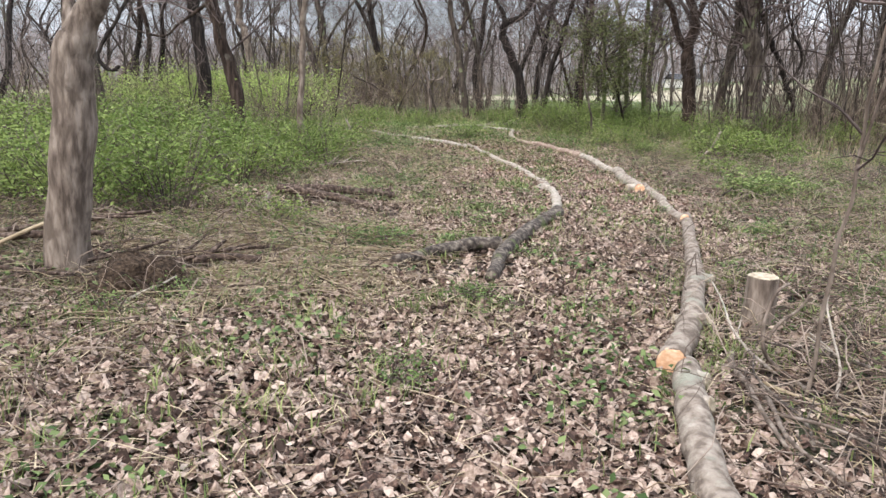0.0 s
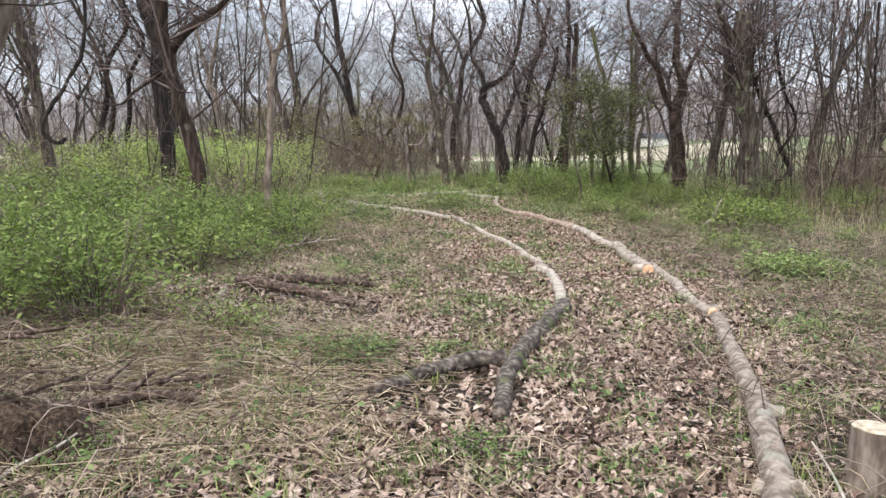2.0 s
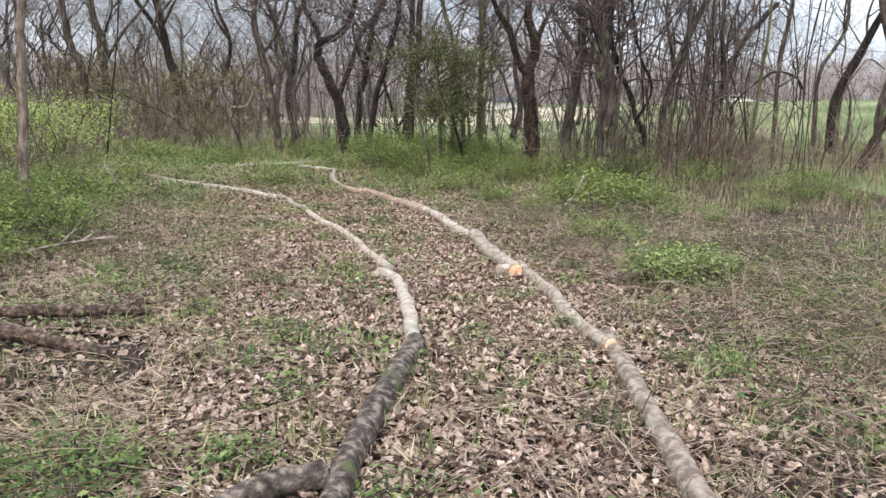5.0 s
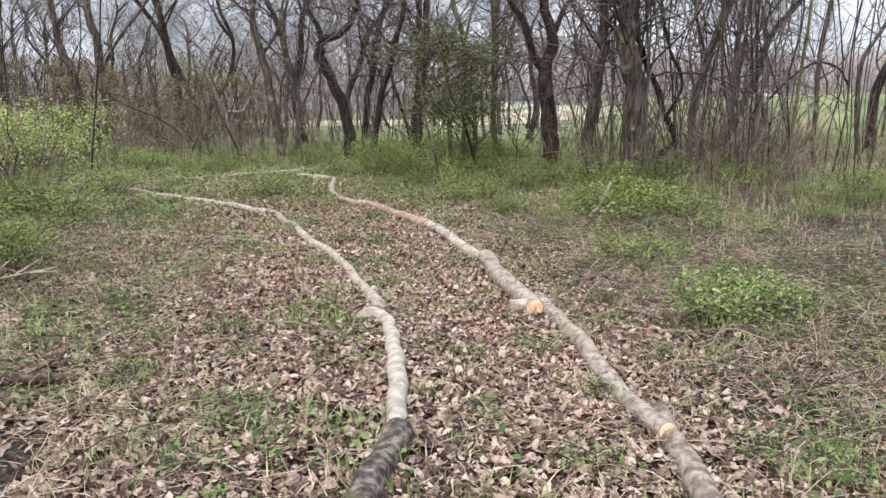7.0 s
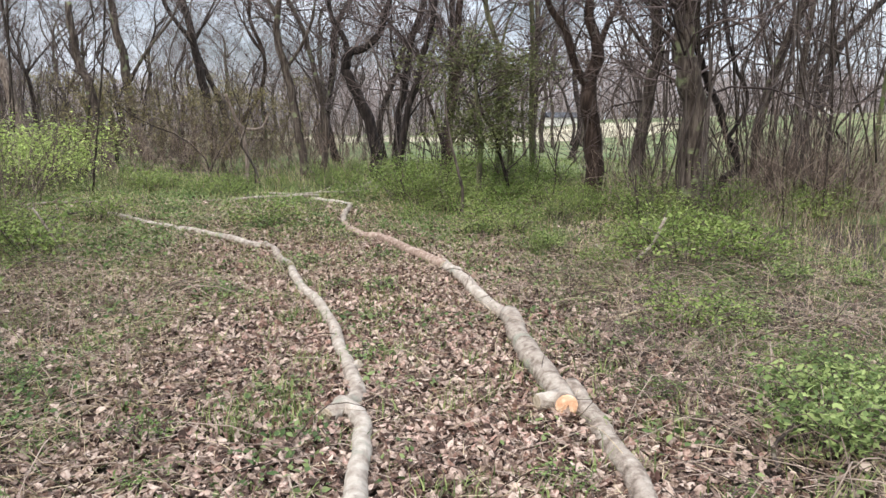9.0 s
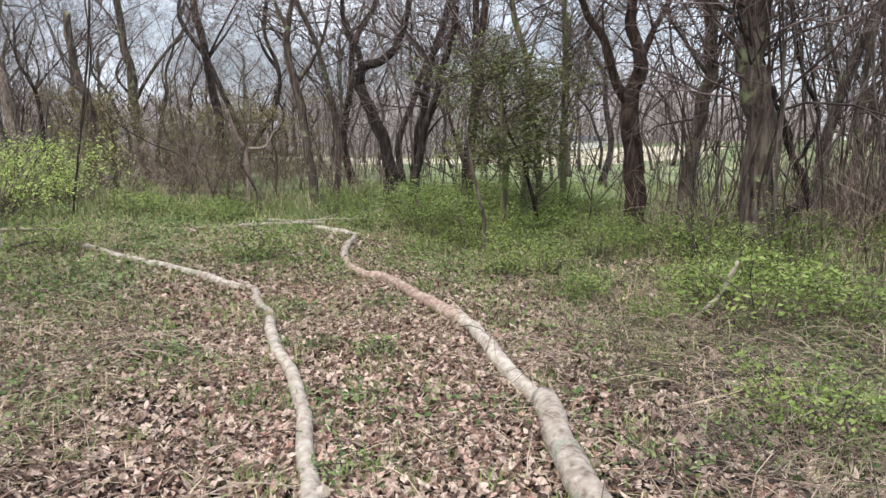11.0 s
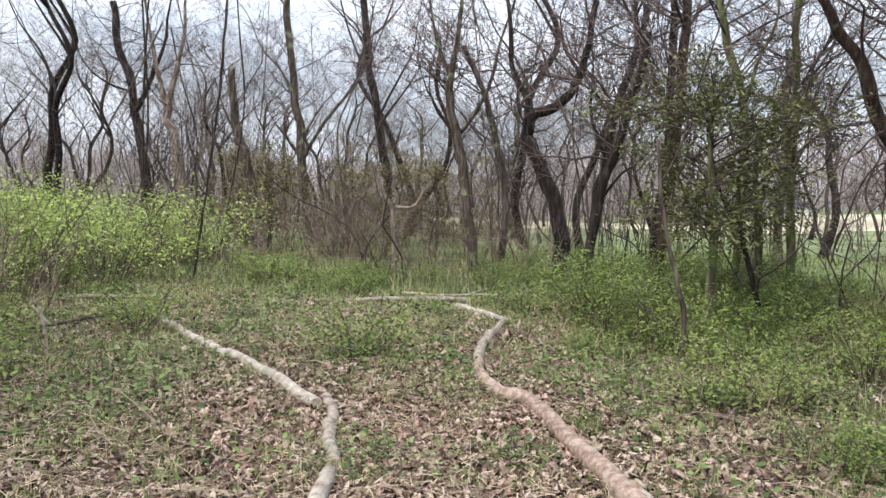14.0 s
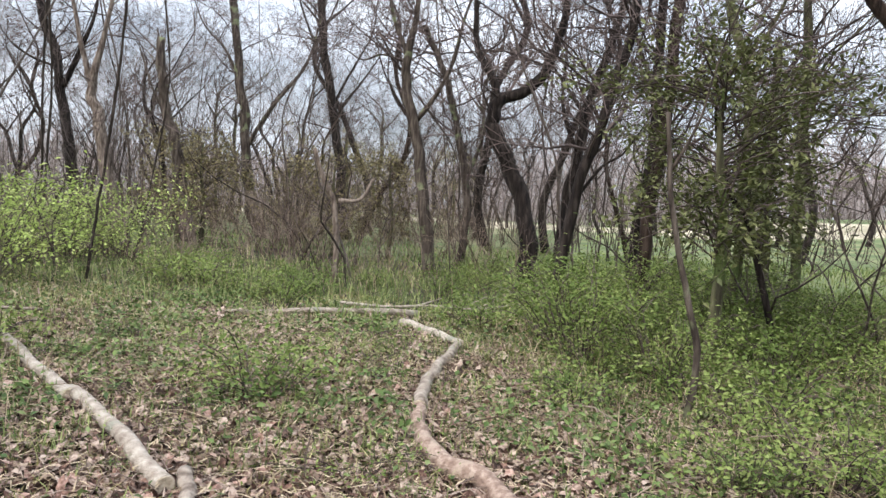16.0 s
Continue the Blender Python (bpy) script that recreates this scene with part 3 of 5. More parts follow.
bare_tree("grey", "bare tree with a pale trunk foot",
    [(-4.24, 30.0, 0.54, 0.156), (-4.50, 30.0, 1.04, 0.145), (-4.75, 30.0, 2.14, 0.135), (-4.84, 30.0, 3.55, 0.125), (-5.01, 30.0, 4.64, 0.114), (-5.23, 30.0, 6.32, 0.104), (-5.35, 30.0, 7.83, 0.093)],
    [[(-4.80, 30.0, 3.01, 0.062), (-4.27, 30.0, 3.87, 0.052), (-3.40, 30.0, 4.96, 0.042), (-3.09, 30.0, 5.57, 0.031)],
     [(-4.96, 30.0, 4.33, 0.039), (-5.34, 30.0, 5.40, 0.029), (-5.99, 30.0, 6.16, 0.019)]], seed=7, foot=1.3)
bare_tree("grey", "broken-topped dead grey trunk",
    [(-4.07, 25.0, 0.55, 0.123), (-4.22, 25.0, 1.27, 0.115), (-4.41, 25.0, 2.58, 0.106), (-4.63, 25.0, 3.17, 0.098), (-4.76, 25.0, 3.99, 0.090), (-4.80, 25.0, 4.69, 0.082)],
    [[(-4.60, 25.0, 3.05, 0.029), (-4.91, 25.0, 3.64, 0.022), (-5.21, 25.0, 4.46, 0.015)]], seed=8, top=0, twigs=4, foot=0.8)
bare_tree("dark", "bare dark-barked woodland tree",
    [(-9.33, 30.0, 0.54, 0.140), (-9.67, 30.0, 2.83, 0.132), (-9.89, 30.0, 4.11, 0.125), (-10.09, 30.0, 5.21, 0.117), (-10.46, 30.0, 6.31, 0.109), (-10.64, 30.0, 7.55, 0.101)],
    [[(-9.86, 30.0, 4.42, 0.086), (-9.35, 30.0, 5.38, 0.064), (-8.93, 30.0, 6.31, 0.043)],
     [(-10.01, 30.0, 4.90, 0.039), (-10.86, 30.0, 5.21, 0.029), (-11.54, 30.0, 5.84, 0.019)]], seed=9)
bare_tree("pale", "pale grey bare tree",
    [(-6.66, 27.0, 0.54, 0.146), (-6.96, 27.0, 2.26, 0.137), (-7.17, 27.0, 3.35, 0.128), (-7.35, 27.0, 3.95, 0.119)],
    [[(-7.35, 27.0, 3.95, 0.073), (-7.51, 27.0, 4.82, 0.055), (-7.77, 27.0, 6.14, 0.036)],
     [(-7.32, 27.0, 3.88, 0.079), (-7.10, 27.0, 4.95, 0.060), (-6.89, 27.0, 6.14, 0.040)]], seed=10)
bare_tree("brown", "stout brown tree forking into three limbs",
    [(5.97, 18.0, 0.42, 0.159), (5.88, 18.0, 1.50, 0.154), (5.81, 18.0, 2.38, 0.150)],
    [[(5.79, 18.0, 2.38, 0.087), (5.51, 18.0, 2.86, 0.076), (5.28, 18.0, 3.42, 0.065), (4.97, 18.0, 3.87, 0.054), (4.61, 18.0, 4.59, 0.043)],
     [(5.81, 18.0, 2.38, 0.125), (5.91, 18.0, 3.05, 0.105), (5.77, 18.0, 3.71, 0.084), (5.74, 18.0, 4.63, 0.063)],
     [(5.89, 18.0, 2.91, 0.063), (6.09, 18.0, 3.48, 0.052), (6.33, 18.0, 3.91, 0.042), (6.71, 18.0, 4.57, 0.031)]], seed=11, twigs=16, reach=1.6)
bare_tree("dark", "crooked dark tree with a curving trunk and wide fork",
    [(2.40, 22.6, 0.43, 0.145), (2.38, 22.6, 1.03, 0.138), (2.17, 22.6, 2.06, 0.130), (1.84, 22.6, 2.69, 0.122), (1.74, 22.6, 3.06, 0.114), (1.78, 22.6, 3.36, 0.106)],
    [[(1.78, 22.6, 3.36, 0.073), (1.65, 22.6, 3.80, 0.061), (1.41, 22.6, 4.28, 0.048), (1.32, 22.6, 5.35, 0.036)],
     [(1.78, 22.6, 3.36, 0.099), (2.22, 22.6, 3.54, 0.087), (2.58, 22.6, 4.00, 0.074), (2.71, 22.6, 4.55, 0.062), (2.87, 22.6, 5.52, 0.050)]], seed=12, twigs=34, reach=1.9)
bare_tree("dark", "bare dark-barked woodland tree",
    [(3.10, 26.0, 0.42, 0.103), (3.22, 26.0, 1.75, 0.096), (3.42, 26.0, 2.85, 0.089), (3.67, 26.0, 4.20, 0.083), (4.02, 26.0, 5.28, 0.076), (4.20, 26.0, 6.21, 0.069)],
    [[(3.42, 26.0, 2.85, 0.048), (3.09, 26.0, 3.77, 0.036), (3.08, 26.0, 4.84, 0.024)],
     [(3.82, 26.0, 4.87, 0.034), (4.25, 26.0, 5.42, 0.026), (4.90, 26.0, 5.72, 0.017)]], seed=13, twigs=30, reach=1.9)
bare_tree("grey", "thick grey trunk hung with vines",
    [(6.27, 15.0, 0.33, 0.176), (6.17, 15.0, 1.94, 0.168), (6.05, 15.0, 2.69, 0.161), (5.99, 15.0, 3.41, 0.154), (5.96, 15.0, 4.12, 0.146)],
    [[(5.99, 15.0, 3.27, 0.073), (5.71, 15.0, 3.69, 0.055), (5.44, 15.0, 4.24, 0.037)]], seed=14, twigs=44, reach=1.9)
bare_tree("grey", "bare grey-barked woodland tree",
    [(6.25, 17.0, 0.41, 0.106), (6.35, 17.0, 1.61, 0.101), (6.48, 17.0, 2.43, 0.096), (6.57, 17.0, 3.05, 0.091), (6.49, 17.0, 3.75, 0.085), (6.43, 17.0, 4.43, 0.080)],
    [[(6.52, 17.0, 2.79, 0.031), (6.13, 17.0, 3.22, 0.023), (5.82, 17.0, 3.73, 0.016)]], seed=15, twigs=30, reach=1.9)
bare_tree("grey", "bare grey-barked woodland tree",
    [(8.97, 18.0, 0.42, 0.092), (9.09, 18.0, 1.80, 0.086), (9.38, 18.0, 3.01, 0.080), (9.85, 18.0, 4.00, 0.074), (10.12, 18.0, 4.69, 0.068)],
    [[(9.29, 18.0, 2.76, 0.039), (9.02, 18.0, 3.40, 0.029), (8.90, 18.0, 4.17, 0.019)]], seed=16, twigs=26, reach=1.9)
bare_tree("grey", "bare grey-barked woodland tree",
    [(12.56, 22.0, 0.43, 0.096), (12.60, 22.0, 2.08, 0.087), (12.67, 22.0, 3.42, 0.079), (12.78, 22.0, 4.73, 0.070)],
    [[(12.63, 22.0, 2.76, 0.038), (13.19, 22.0, 3.56, 0.029), (13.40, 22.0, 4.48, 0.019)]], seed=17)
bare_tree("dark", "bare dark-barked woodland tree",
    [(14.35, 25.0, 0.42, 0.113), (15.18, 25.0, 2.15, 0.106), (15.74, 25.0, 3.74, 0.098), (16.37, 25.0, 4.61, 0.091), (17.10, 25.0, 5.33, 0.083)],
    [[(15.74, 25.0, 3.74, 0.053), (15.56, 25.0, 4.67, 0.040), (15.73, 25.0, 5.60, 0.026)]], seed=18)
bare_tree("grey", "slim straight grey tree",
    [(6.99, 25.5, 0.42, 0.093), (6.98, 25.5, 2.12, 0.085), (7.02, 25.5, 3.80, 0.077), (6.99, 25.5, 5.14, 0.070)],
    [[(6.98, 25.5, 2.43, 0.039), (7.44, 25.5, 3.20, 0.029), (7.65, 25.5, 4.26, 0.019)]], seed=19)
bare_tree("brown", "leaning bare brown-barked tree",
    [(3.61, 20.0, 0.43, 0.082), (3.68, 20.0, 1.72, 0.076), (3.82, 20.0, 3.15, 0.071), (3.87, 20.0, 4.21, 0.065), (3.85, 20.0, 4.72, 0.059)],
    [[(3.80, 20.0, 2.89, 0.032), (3.48, 20.0, 3.57, 0.024), (3.26, 20.0, 4.17, 0.016)]], seed=20)
bare_tree("moss", "slim mossy green-brown tree",
    [(4.38, 19.0, 0.42, 0.058), (4.42, 19.0, 1.85, 0.055), (4.43, 19.0, 2.91, 0.052), (4.20, 19.0, 3.78, 0.049), (4.03, 19.0, 4.49, 0.046)],
    [[(4.41, 19.0, 2.99, 0.029), (4.58, 19.0, 3.64, 0.022), (4.81, 19.0, 4.21, 0.015)]], seed=21)
bare_tree("moss", "slim mossy green-brown tree",
    [(5.26, 19.6, 0.43, 0.057), (5.23, 19.6, 1.90, 0.054), (5.22, 19.6, 3.01, 0.051), (5.19, 19.6, 4.03, 0.047), (5.20, 19.6, 4.69, 0.044)],
    [[(5.22, 19.6, 2.84, 0.022), (5.40, 19.6, 3.45, 0.016), (5.86, 19.6, 3.98, 0.011)]], seed=22)
bare_tree("pale", "short dead pale crooked sapling",
    [(-0.43, 21.5, 0.43, 0.048), (-0.44, 21.5, 1.49, 0.041), (-0.62, 21.5, 1.93, 0.034), (-0.79, 21.5, 2.42, 0.027)],
    [[(-0.40, 21.5, 1.69, 0.034), (-0.11, 21.5, 1.72, 0.026), (0.08, 21.5, 2.03, 0.017)]], seed=23, top=0, twigs=3, reach=0.5, level=1)
bare_tree("grey", "thin grey sapling in the green shrubs",
    [(3.07, 15.6, 0.35, 0.024), (3.11, 15.6, 0.8, 0.022), (3.03, 15.6, 1.21, 0.020), (2.91, 15.6, 1.68, 0.017), (2.85, 15.6, 2.29, 0.013)],
    [[(2.89, 15.6, 1.95, 0.010), (3.01, 15.6, 2.22, 0.008), (3.08, 15.6, 2.56, 0.005)]], seed=24, top=1.5, twigs=10, reach=0.7)
bare_tree("dark", "thin leaning dark sapling",
    [(4.34, 17.5, 0.41, 0.030), (4.03, 17.5, 1.54, 0.026), (3.82, 17.5, 1.91, 0.021), (3.69, 17.5, 2.38, 0.017)],
    [], seed=25, top=1.2, twigs=10, reach=0.7)
bare_tree("pale", "thin grey sapling beside the log",
    [(1.65, 3.1, 0.07, 0.010), (1.71, 3.1, 0.68, 0.009), (1.75, 3.1, 1.10, 0.008), (1.78, 3.1, 1.53, 0.007), (1.81, 3.1, 1.86, 0.006), (1.83, 3.1, 2.06, 0.005)],
    [[(1.76, 3.1, 1.20, 0.007), (1.80, 3.1, 1.64, 0.005), (1.73, 3.1, 1.65, 0.004)]], seed=26, top=1.2, twigs=4, reach=0.4, low=1.0, level=1)
bare_tree("grey", "bare grey-barked woodland tree",
    [(-6.93, 15.0, 0.46, 0.108), (-7.06, 15.0, 2.16, 0.101), (-7.22, 15.0, 3.18, 0.094), (-7.41, 15.0, 4.27, 0.087), (-7.46, 15.0, 4.86, 0.081)],
    [[(-7.17, 15.0, 2.78, 0.038), (-7.43, 15.0, 3.38, 0.028), (-7.49, 15.0, 3.88, 0.019)]], seed=27)
bare_tree("dark", "bare dark-barked woodland tree",
    [(2.53, 19.5, 0.43, 0.070), (2.71, 19.5, 1.69, 0.065), (2.93, 19.5, 2.53, 0.059), (3.20, 19.5, 3.46, 0.054), (3.30, 19.5, 4.07, 0.049)],
    [[(2.76, 19.5, 1.85, 0.022), (3.03, 19.5, 2.22, 0.016), (3.30, 19.5, 2.43, 0.011)]], seed=28, twigs=14, reach=1.6)
bare_tree("dark", "bare dark-barked woodland tree",
    [(3.65, 21.0, 0.43, 0.078), (3.77, 21.0, 1.68, 0.072), (3.88, 21.0, 2.97, 0.066), (3.88, 21.0, 4.33, 0.060)],
    [], seed=29)
bare_tree("grey", "bare grey-barked woodland tree",
    [(1.10, 26.0, 0.42, 0.087), (1.27, 26.0, 1.65, 0.081), (1.10, 26.0, 2.71, 0.075), (0.83, 26.0, 3.89, 0.068), (0.49, 26.0, 4.76, 0.062), (0.21, 26.0, 5.32, 0.056)],
    [[(1.19, 26.0, 2.26, 0.040), (1.52, 26.0, 3.16, 0.030), (1.66, 26.0, 4.20, 0.020)]], seed=30, twigs=24, reach=1.9)
bare_tree("grey", "slim straight grey tree",
    [(12.09, 18.0, 0.42, 0.055), (11.96, 18.0, 1.05, 0.052), (11.95, 18.0, 2.65, 0.049), (12.09, 18.0, 3.85, 0.047), (12.14, 18.0, 4.55, 0.044)],
    [[(11.92, 18.0, 2.29, 0.022), (12.46, 18.0, 2.69, 0.016), (12.80, 18.0, 3.40, 0.011)]], seed=31)
bare_tree("moss", "slim mossy green-brown tree",
    [(10.65, 17.0, 0.41, 0.041), (10.63, 17.0, 1.21, 0.037), (10.75, 17.0, 2.47, 0.034), (10.82, 17.0, 3.57, 0.031)],
    [], seed=32)


# ---- vines and hanging stems ----
def vine(pts, r, label, mat=None, seed=1):
    rng = np.random.default_rng(seed)
    c = spline(pts, 7)
    c = c + rng.normal(0, r * 0.25, c.shape)
    s = Shape()
    s.tube(c, r * (1 + 0.15 * np.sin(np.arange(len(c)) * 0.8)), 7, 0.05, True, rng)
    ob = new("vine", s.mesh("vine", mat or VINE))
    return tagged(ob, label, "vine", "vines hanging in the wood")


vine([(7.15, 16.2, 0.35), (7.39, 16.2, 0.9), (7.61, 16.2, 1.18), (7.4, 16.2, 1.65), (7.19, 16.2, 2.15), (6.87, 16.1, 2.65), (6.5, 15.8, 3.3), (6.2, 15.3, 4.2)], 0.055, "thick dark vine climbing a tree trunk", BARK["dark"], 1)
vine([(7.35, 16.1, 1.5), (7.65, 16.1, 2.16), (7.37, 16.1, 2.76), (7.14, 16.1, 3.63), (7.0, 16.0, 4.6)], 0.03, "dark vine twisting beside a trunk", BARK["dark"], 2)
vine([(10.2, 18.0, 0.5), (10.4, 18.0, 0.75), (10.67, 18.0, 0.9), (10.45, 18.0, 1.23), (10.51, 18.0, 2.02), (10.4, 18.0, 3.3), (10.37, 18.0, 4.9)], 0.03, "dark looping vine hanging in the thicket", BARK["dark"], 3)
vine([(10.67, 18.0, 0.9), (10.86, 18.0, 1.39), (10.66, 18.0, 1.72), (11.19, 18.0, 2.27), (11.86, 18.0, 2.67), (12.46, 18.0, 2.54), (12.73, 18.0, 2.18)], 0.024, "dark arching vine in the thicket", BARK["dark"], 4)
vine([(4.42, 12.98, 0.22), (4.6, 12.98, 0.36), (4.74, 12.98, 0.5), (4.87, 12.98, 0.78)], 0.017, "pale dead branch standing out of the brush", LOG, 6)
vine([(4.42, 12.98, 0.22), (4.3, 12.98, 0.3), (4.09, 12.98, 0.5)], 0.013, "pale dead branch leaning in the brush", LOG, 7)
vine([(-5.0, 11.5, 1.75), (-5.15, 11.5, 1.7), (-5.3, 11.5, 1.95), (-5.0, 11.6, 2.5), (-4.75, 11.7, 3.1), (-4.7, 11.8, 4.6)], 0.028, "dark looping vine hanging from a tree", BARK["dark"], 5)
vine([(-1.58, 13.87, 0.36), (-1.7, 13.87, 0.6), (-1.86, 13.87, 0.9)], 0.013, "pale dead stick standing in the weeds", LOG, 8)
vine([(-1.88, 14.78, 0.42), (-1.9, 14.78, 0.6), (-1.95, 14.78, 0.85)], 0.012, "pale dead stick standing in the weeds", LOG, 9)
vine([(-2.2, 15.43, 0.48), (-2.35, 15.43, 0.6), (-2.5, 15.43, 0.75)], 0.012, "pale dead stick leaning in the weeds", LOG, 10)
vine([(-2.0, 13.28, 0.34), (-2.0, 14.15, 0.42), (-2.05, 14.75, 0.46)], 0.016, "pale dead stick lying in the weeds", LOG, 11)
rng = np.random.default_rng(30)
for i in range(34):
    x, y = (rng.uniform(5.8, 6.9), rng.uniform(14.5, 15.3)) if i < 12 else (rng.uniform(6.8, 10.5), rng.uniform(14.6, 17.0))
    z = float(ground_z(x, y))
    low = z + (rng.uniform(0.2, 1.4) if i % 2 else -0.03)
    b, c = rng.uniform(-0.18, 0.18), rng.uniform(-0.25, 0.25)
    vine([(x, y, low), (x + b, y, low + 0.9), (x - b * 0.6, y, low + 1.9), (x + c, y, low + 3.0), (x + c * 1.4, y, low + rng.uniform(3.6, 5.0))], rng.uniform(0.006, 0.016), "thin dark vine draped beside a trunk", None, 400 + i)
rng = np.random.default_rng(31)
for i in range(112):
    if i < 62:
        x, y = rng.uniform(6.2, 11.5), rng.uniform(15.2, 22)
        x += 0.25 * (y - 15.2)
    elif i < 87:
        x, y = rng.uniform(-9, -2.5), rng.uniform(13, 30)
    else:
        x, y = rng.uniform(0.5, 6.0), rng.uniform(21, 30)
    z = float(ground_z(x, y))
    h = rng.uniform(3.5, 6.5)
    b, dx, dy = rng.normal(0, 0.42), rng.normal(0, 0.8), rng.uniform(-0.5, 0.5)
    vine([(x, y, z - 0.03), (x + b * 0.5, y, z + h * 0.25), (x + b, y + dy * 0.5, z + h * 0.5), (x + b * 0.4 + dx * 0.6, y + dy, z + h * 0.78), (x + dx, y + dy, z + h)], rng.uniform(0.005, 0.02), "thin brown vine stem hanging from the trees", None, 40 + i)


rng = np.random.default_rng(32)
for i in range(30):
    x, y = rng.uniform(6.0, 12.5), rng.uniform(15.0, 20)
    z = float(ground_z(x, y))
    side, h, w = rng.choice([-1, 1]), rng.uniform(1.2, 3.4), rng.uniform(0.8, 2.2)
    vine([(x, y, z - 0.03), (x + side * w * 0.12, y, z + h * 0.55), (x + side * w * 0.45, y + rng.normal(0, 0.15), z + h), (x + side * w * 0.8, y, z + h * rng.uniform(0.75, 1.15)), (x + side * w, y, z + h * rng.uniform(0.4, 1.3))], rng.uniform(0.005, 0.012), "thin bare stem arching through the thicket", None, 600 + i)


# ---- trees of the wood behind, from a few patterns ----
def tree_pattern(kind, label, height, radius, seed, level=2, fork=True):
    rng = np.random.default_rng(seed)
    lean = rng.normal(0, 0.06, 2)
    t = [(0, 0, -0.1, radius * 1.0)]
    x = y = 0.0
    for i in range(1, 6):
        x, y = x + lean[0] * height / 6 + rng.normal(0, 0.26), y + lean[1] * height / 6 + rng.normal(0, 0.26)
        t.append((x, y, height * 0.11 * i, radius * (1 - 0.1 * i)))
    limbs = []
    for i in range(5 if fork else 1):
        a = rng.uniform(0, 6.28)
        b = t[rng.integers(3, 6)]
        out, up = rng.uniform(0.3, 0.75), rng.uniform(0.35, 0.8)
        q = [(b[0], b[1], b[2], b[3] * 0.75)]
        for j in range(1, 4):
            q.append((b[0] + math.cos(a + 0.25 * j) * out * j, b[1] + math.sin(a + 0.25 * j) * out * j, b[2] + up * j, b[3] * (0.6 - 0.12 * j)))
        limbs.append(q)
    return bare_tree(kind, label, t, limbs, top=height * 0.4, low=1.2, twigs=12, reach=height * 0.17, level=level, count=4, seed=seed)


patterns = [
    tree_pattern("grey", "tall bare grey-barked woodland tree", 11.0, 0.11, 101),
    tree_pattern("dark", "tall bare dark-barked forked tree", 12.0, 0.125, 102),
    tree_pattern("brown", "bare brown-barked woodland tree", 9.5, 0.085, 103),
    tree_pattern("grey", "slim bare grey woodland tree", 10.0, 0.065, 104),
    tree_pattern("dark", "crooked bare dark woodland tree", 9.0, 0.095, 105),
]
first = [(-13.5, 27.0), (10.5, 32.5), (-9.5, 23.5), (14.5, 19.5), (-12.0, 19.5)]
for ob, (x, y) in zip(patterns, first):
    ob.matrix_basis = pose(x, y, float(ground_z(x, y)))
rng = np.random.default_rng(55)
spots = list(first)
tries = 0
while len(spots) < 112 and tries < 9000:
    tries += 1
    a, far_off = rng.uniform(-0.72, 0.72), rng.uniform(24, 78)
    x, y = 1.5 + math.sin(a) * far_off, 3 + math.cos(a) * far_off
    if (x > 3.5 and y > 27 and rng.uniform() < 0.72) or (y < 40 and rng.uniform() < 0.62):
        continue
    if (x > 9 and rng.uniform() < 0.5) or (x - 0.7 > 0.74 * (y - 4.2) and rng.uniform() < 0.75):
        continue
    if min(math.hypot(x - p, y - q) for p, q in spots) < 1.7:
        continue
    spots.append((x, y))
for ring in range(20):
    a = 0.9 + ring * (4.5 / 19)
    d = rng.uniform(14, 26)
    spots.append((1.5 + math.sin(a) * d, 6 + math.cos(a) * d))
spots += [(13.4, 16.9), (15.6, 18.6), (17.6, 22.5), (16.3, 15.2), (19.5, 20.0), (21.0, 26.0), (13.0, 13.8), (24.0, 24.0), (18.3, 17.0)]
for x, y in spots[5:]:
    i = int(rng.integers(0, 5))
    copy_thing(patterns[i], pose(x, y, float(ground_z(x, y)), 0, 0, rng.uniform(0, 360)) @ Matrix.Scale(rng.uniform(0.75, 1.15), 4))


# ---- brown saplings of the undergrowth ----
def sapling(seed, h):
    rng = np.random.default_rng(seed)
    thing = new("sapling")
    tagged(thing, "thin leafless brown sapling with fine twigs", "sapling", "saplings of the undergrowth")
    stem, twig = Shape(), Shape()
    for k in range(rng.integers(2, 5)):
        p = np.array((rng.normal(0, 0.12), rng.normal(0, 0.12), -0.03))
        d = unit(np.array((rng.normal(0, 0.2), rng.normal(0, 0.2), 1.0)))
        pts = [p]
        for i in range(7):
            d = unit(d + rng.normal(0, 0.3, 3) + np.array((0, 0, 0.08)))
            p = p + d * h / 7
            pts.append(p)
        stem.tube(pts, np.linspace(0.016, 0.004, 8), 5)
        for i in range(6):
            a = rng.integers(2, 8)
            t = rng.uniform(0, 6.28)
            grow(twig, rng, pts[a], unit(np.array((math.cos(t), math.sin(t), rng.uniform(0.2, 1.3)))), h * rng.uniform(0.15, 0.35), 0.006, 1, 3, 4)
    part("stem", stem, VINE, thing)
    tagged(part("twig_spray", twig, TWIG, thing), kind="stuff")
    return thing


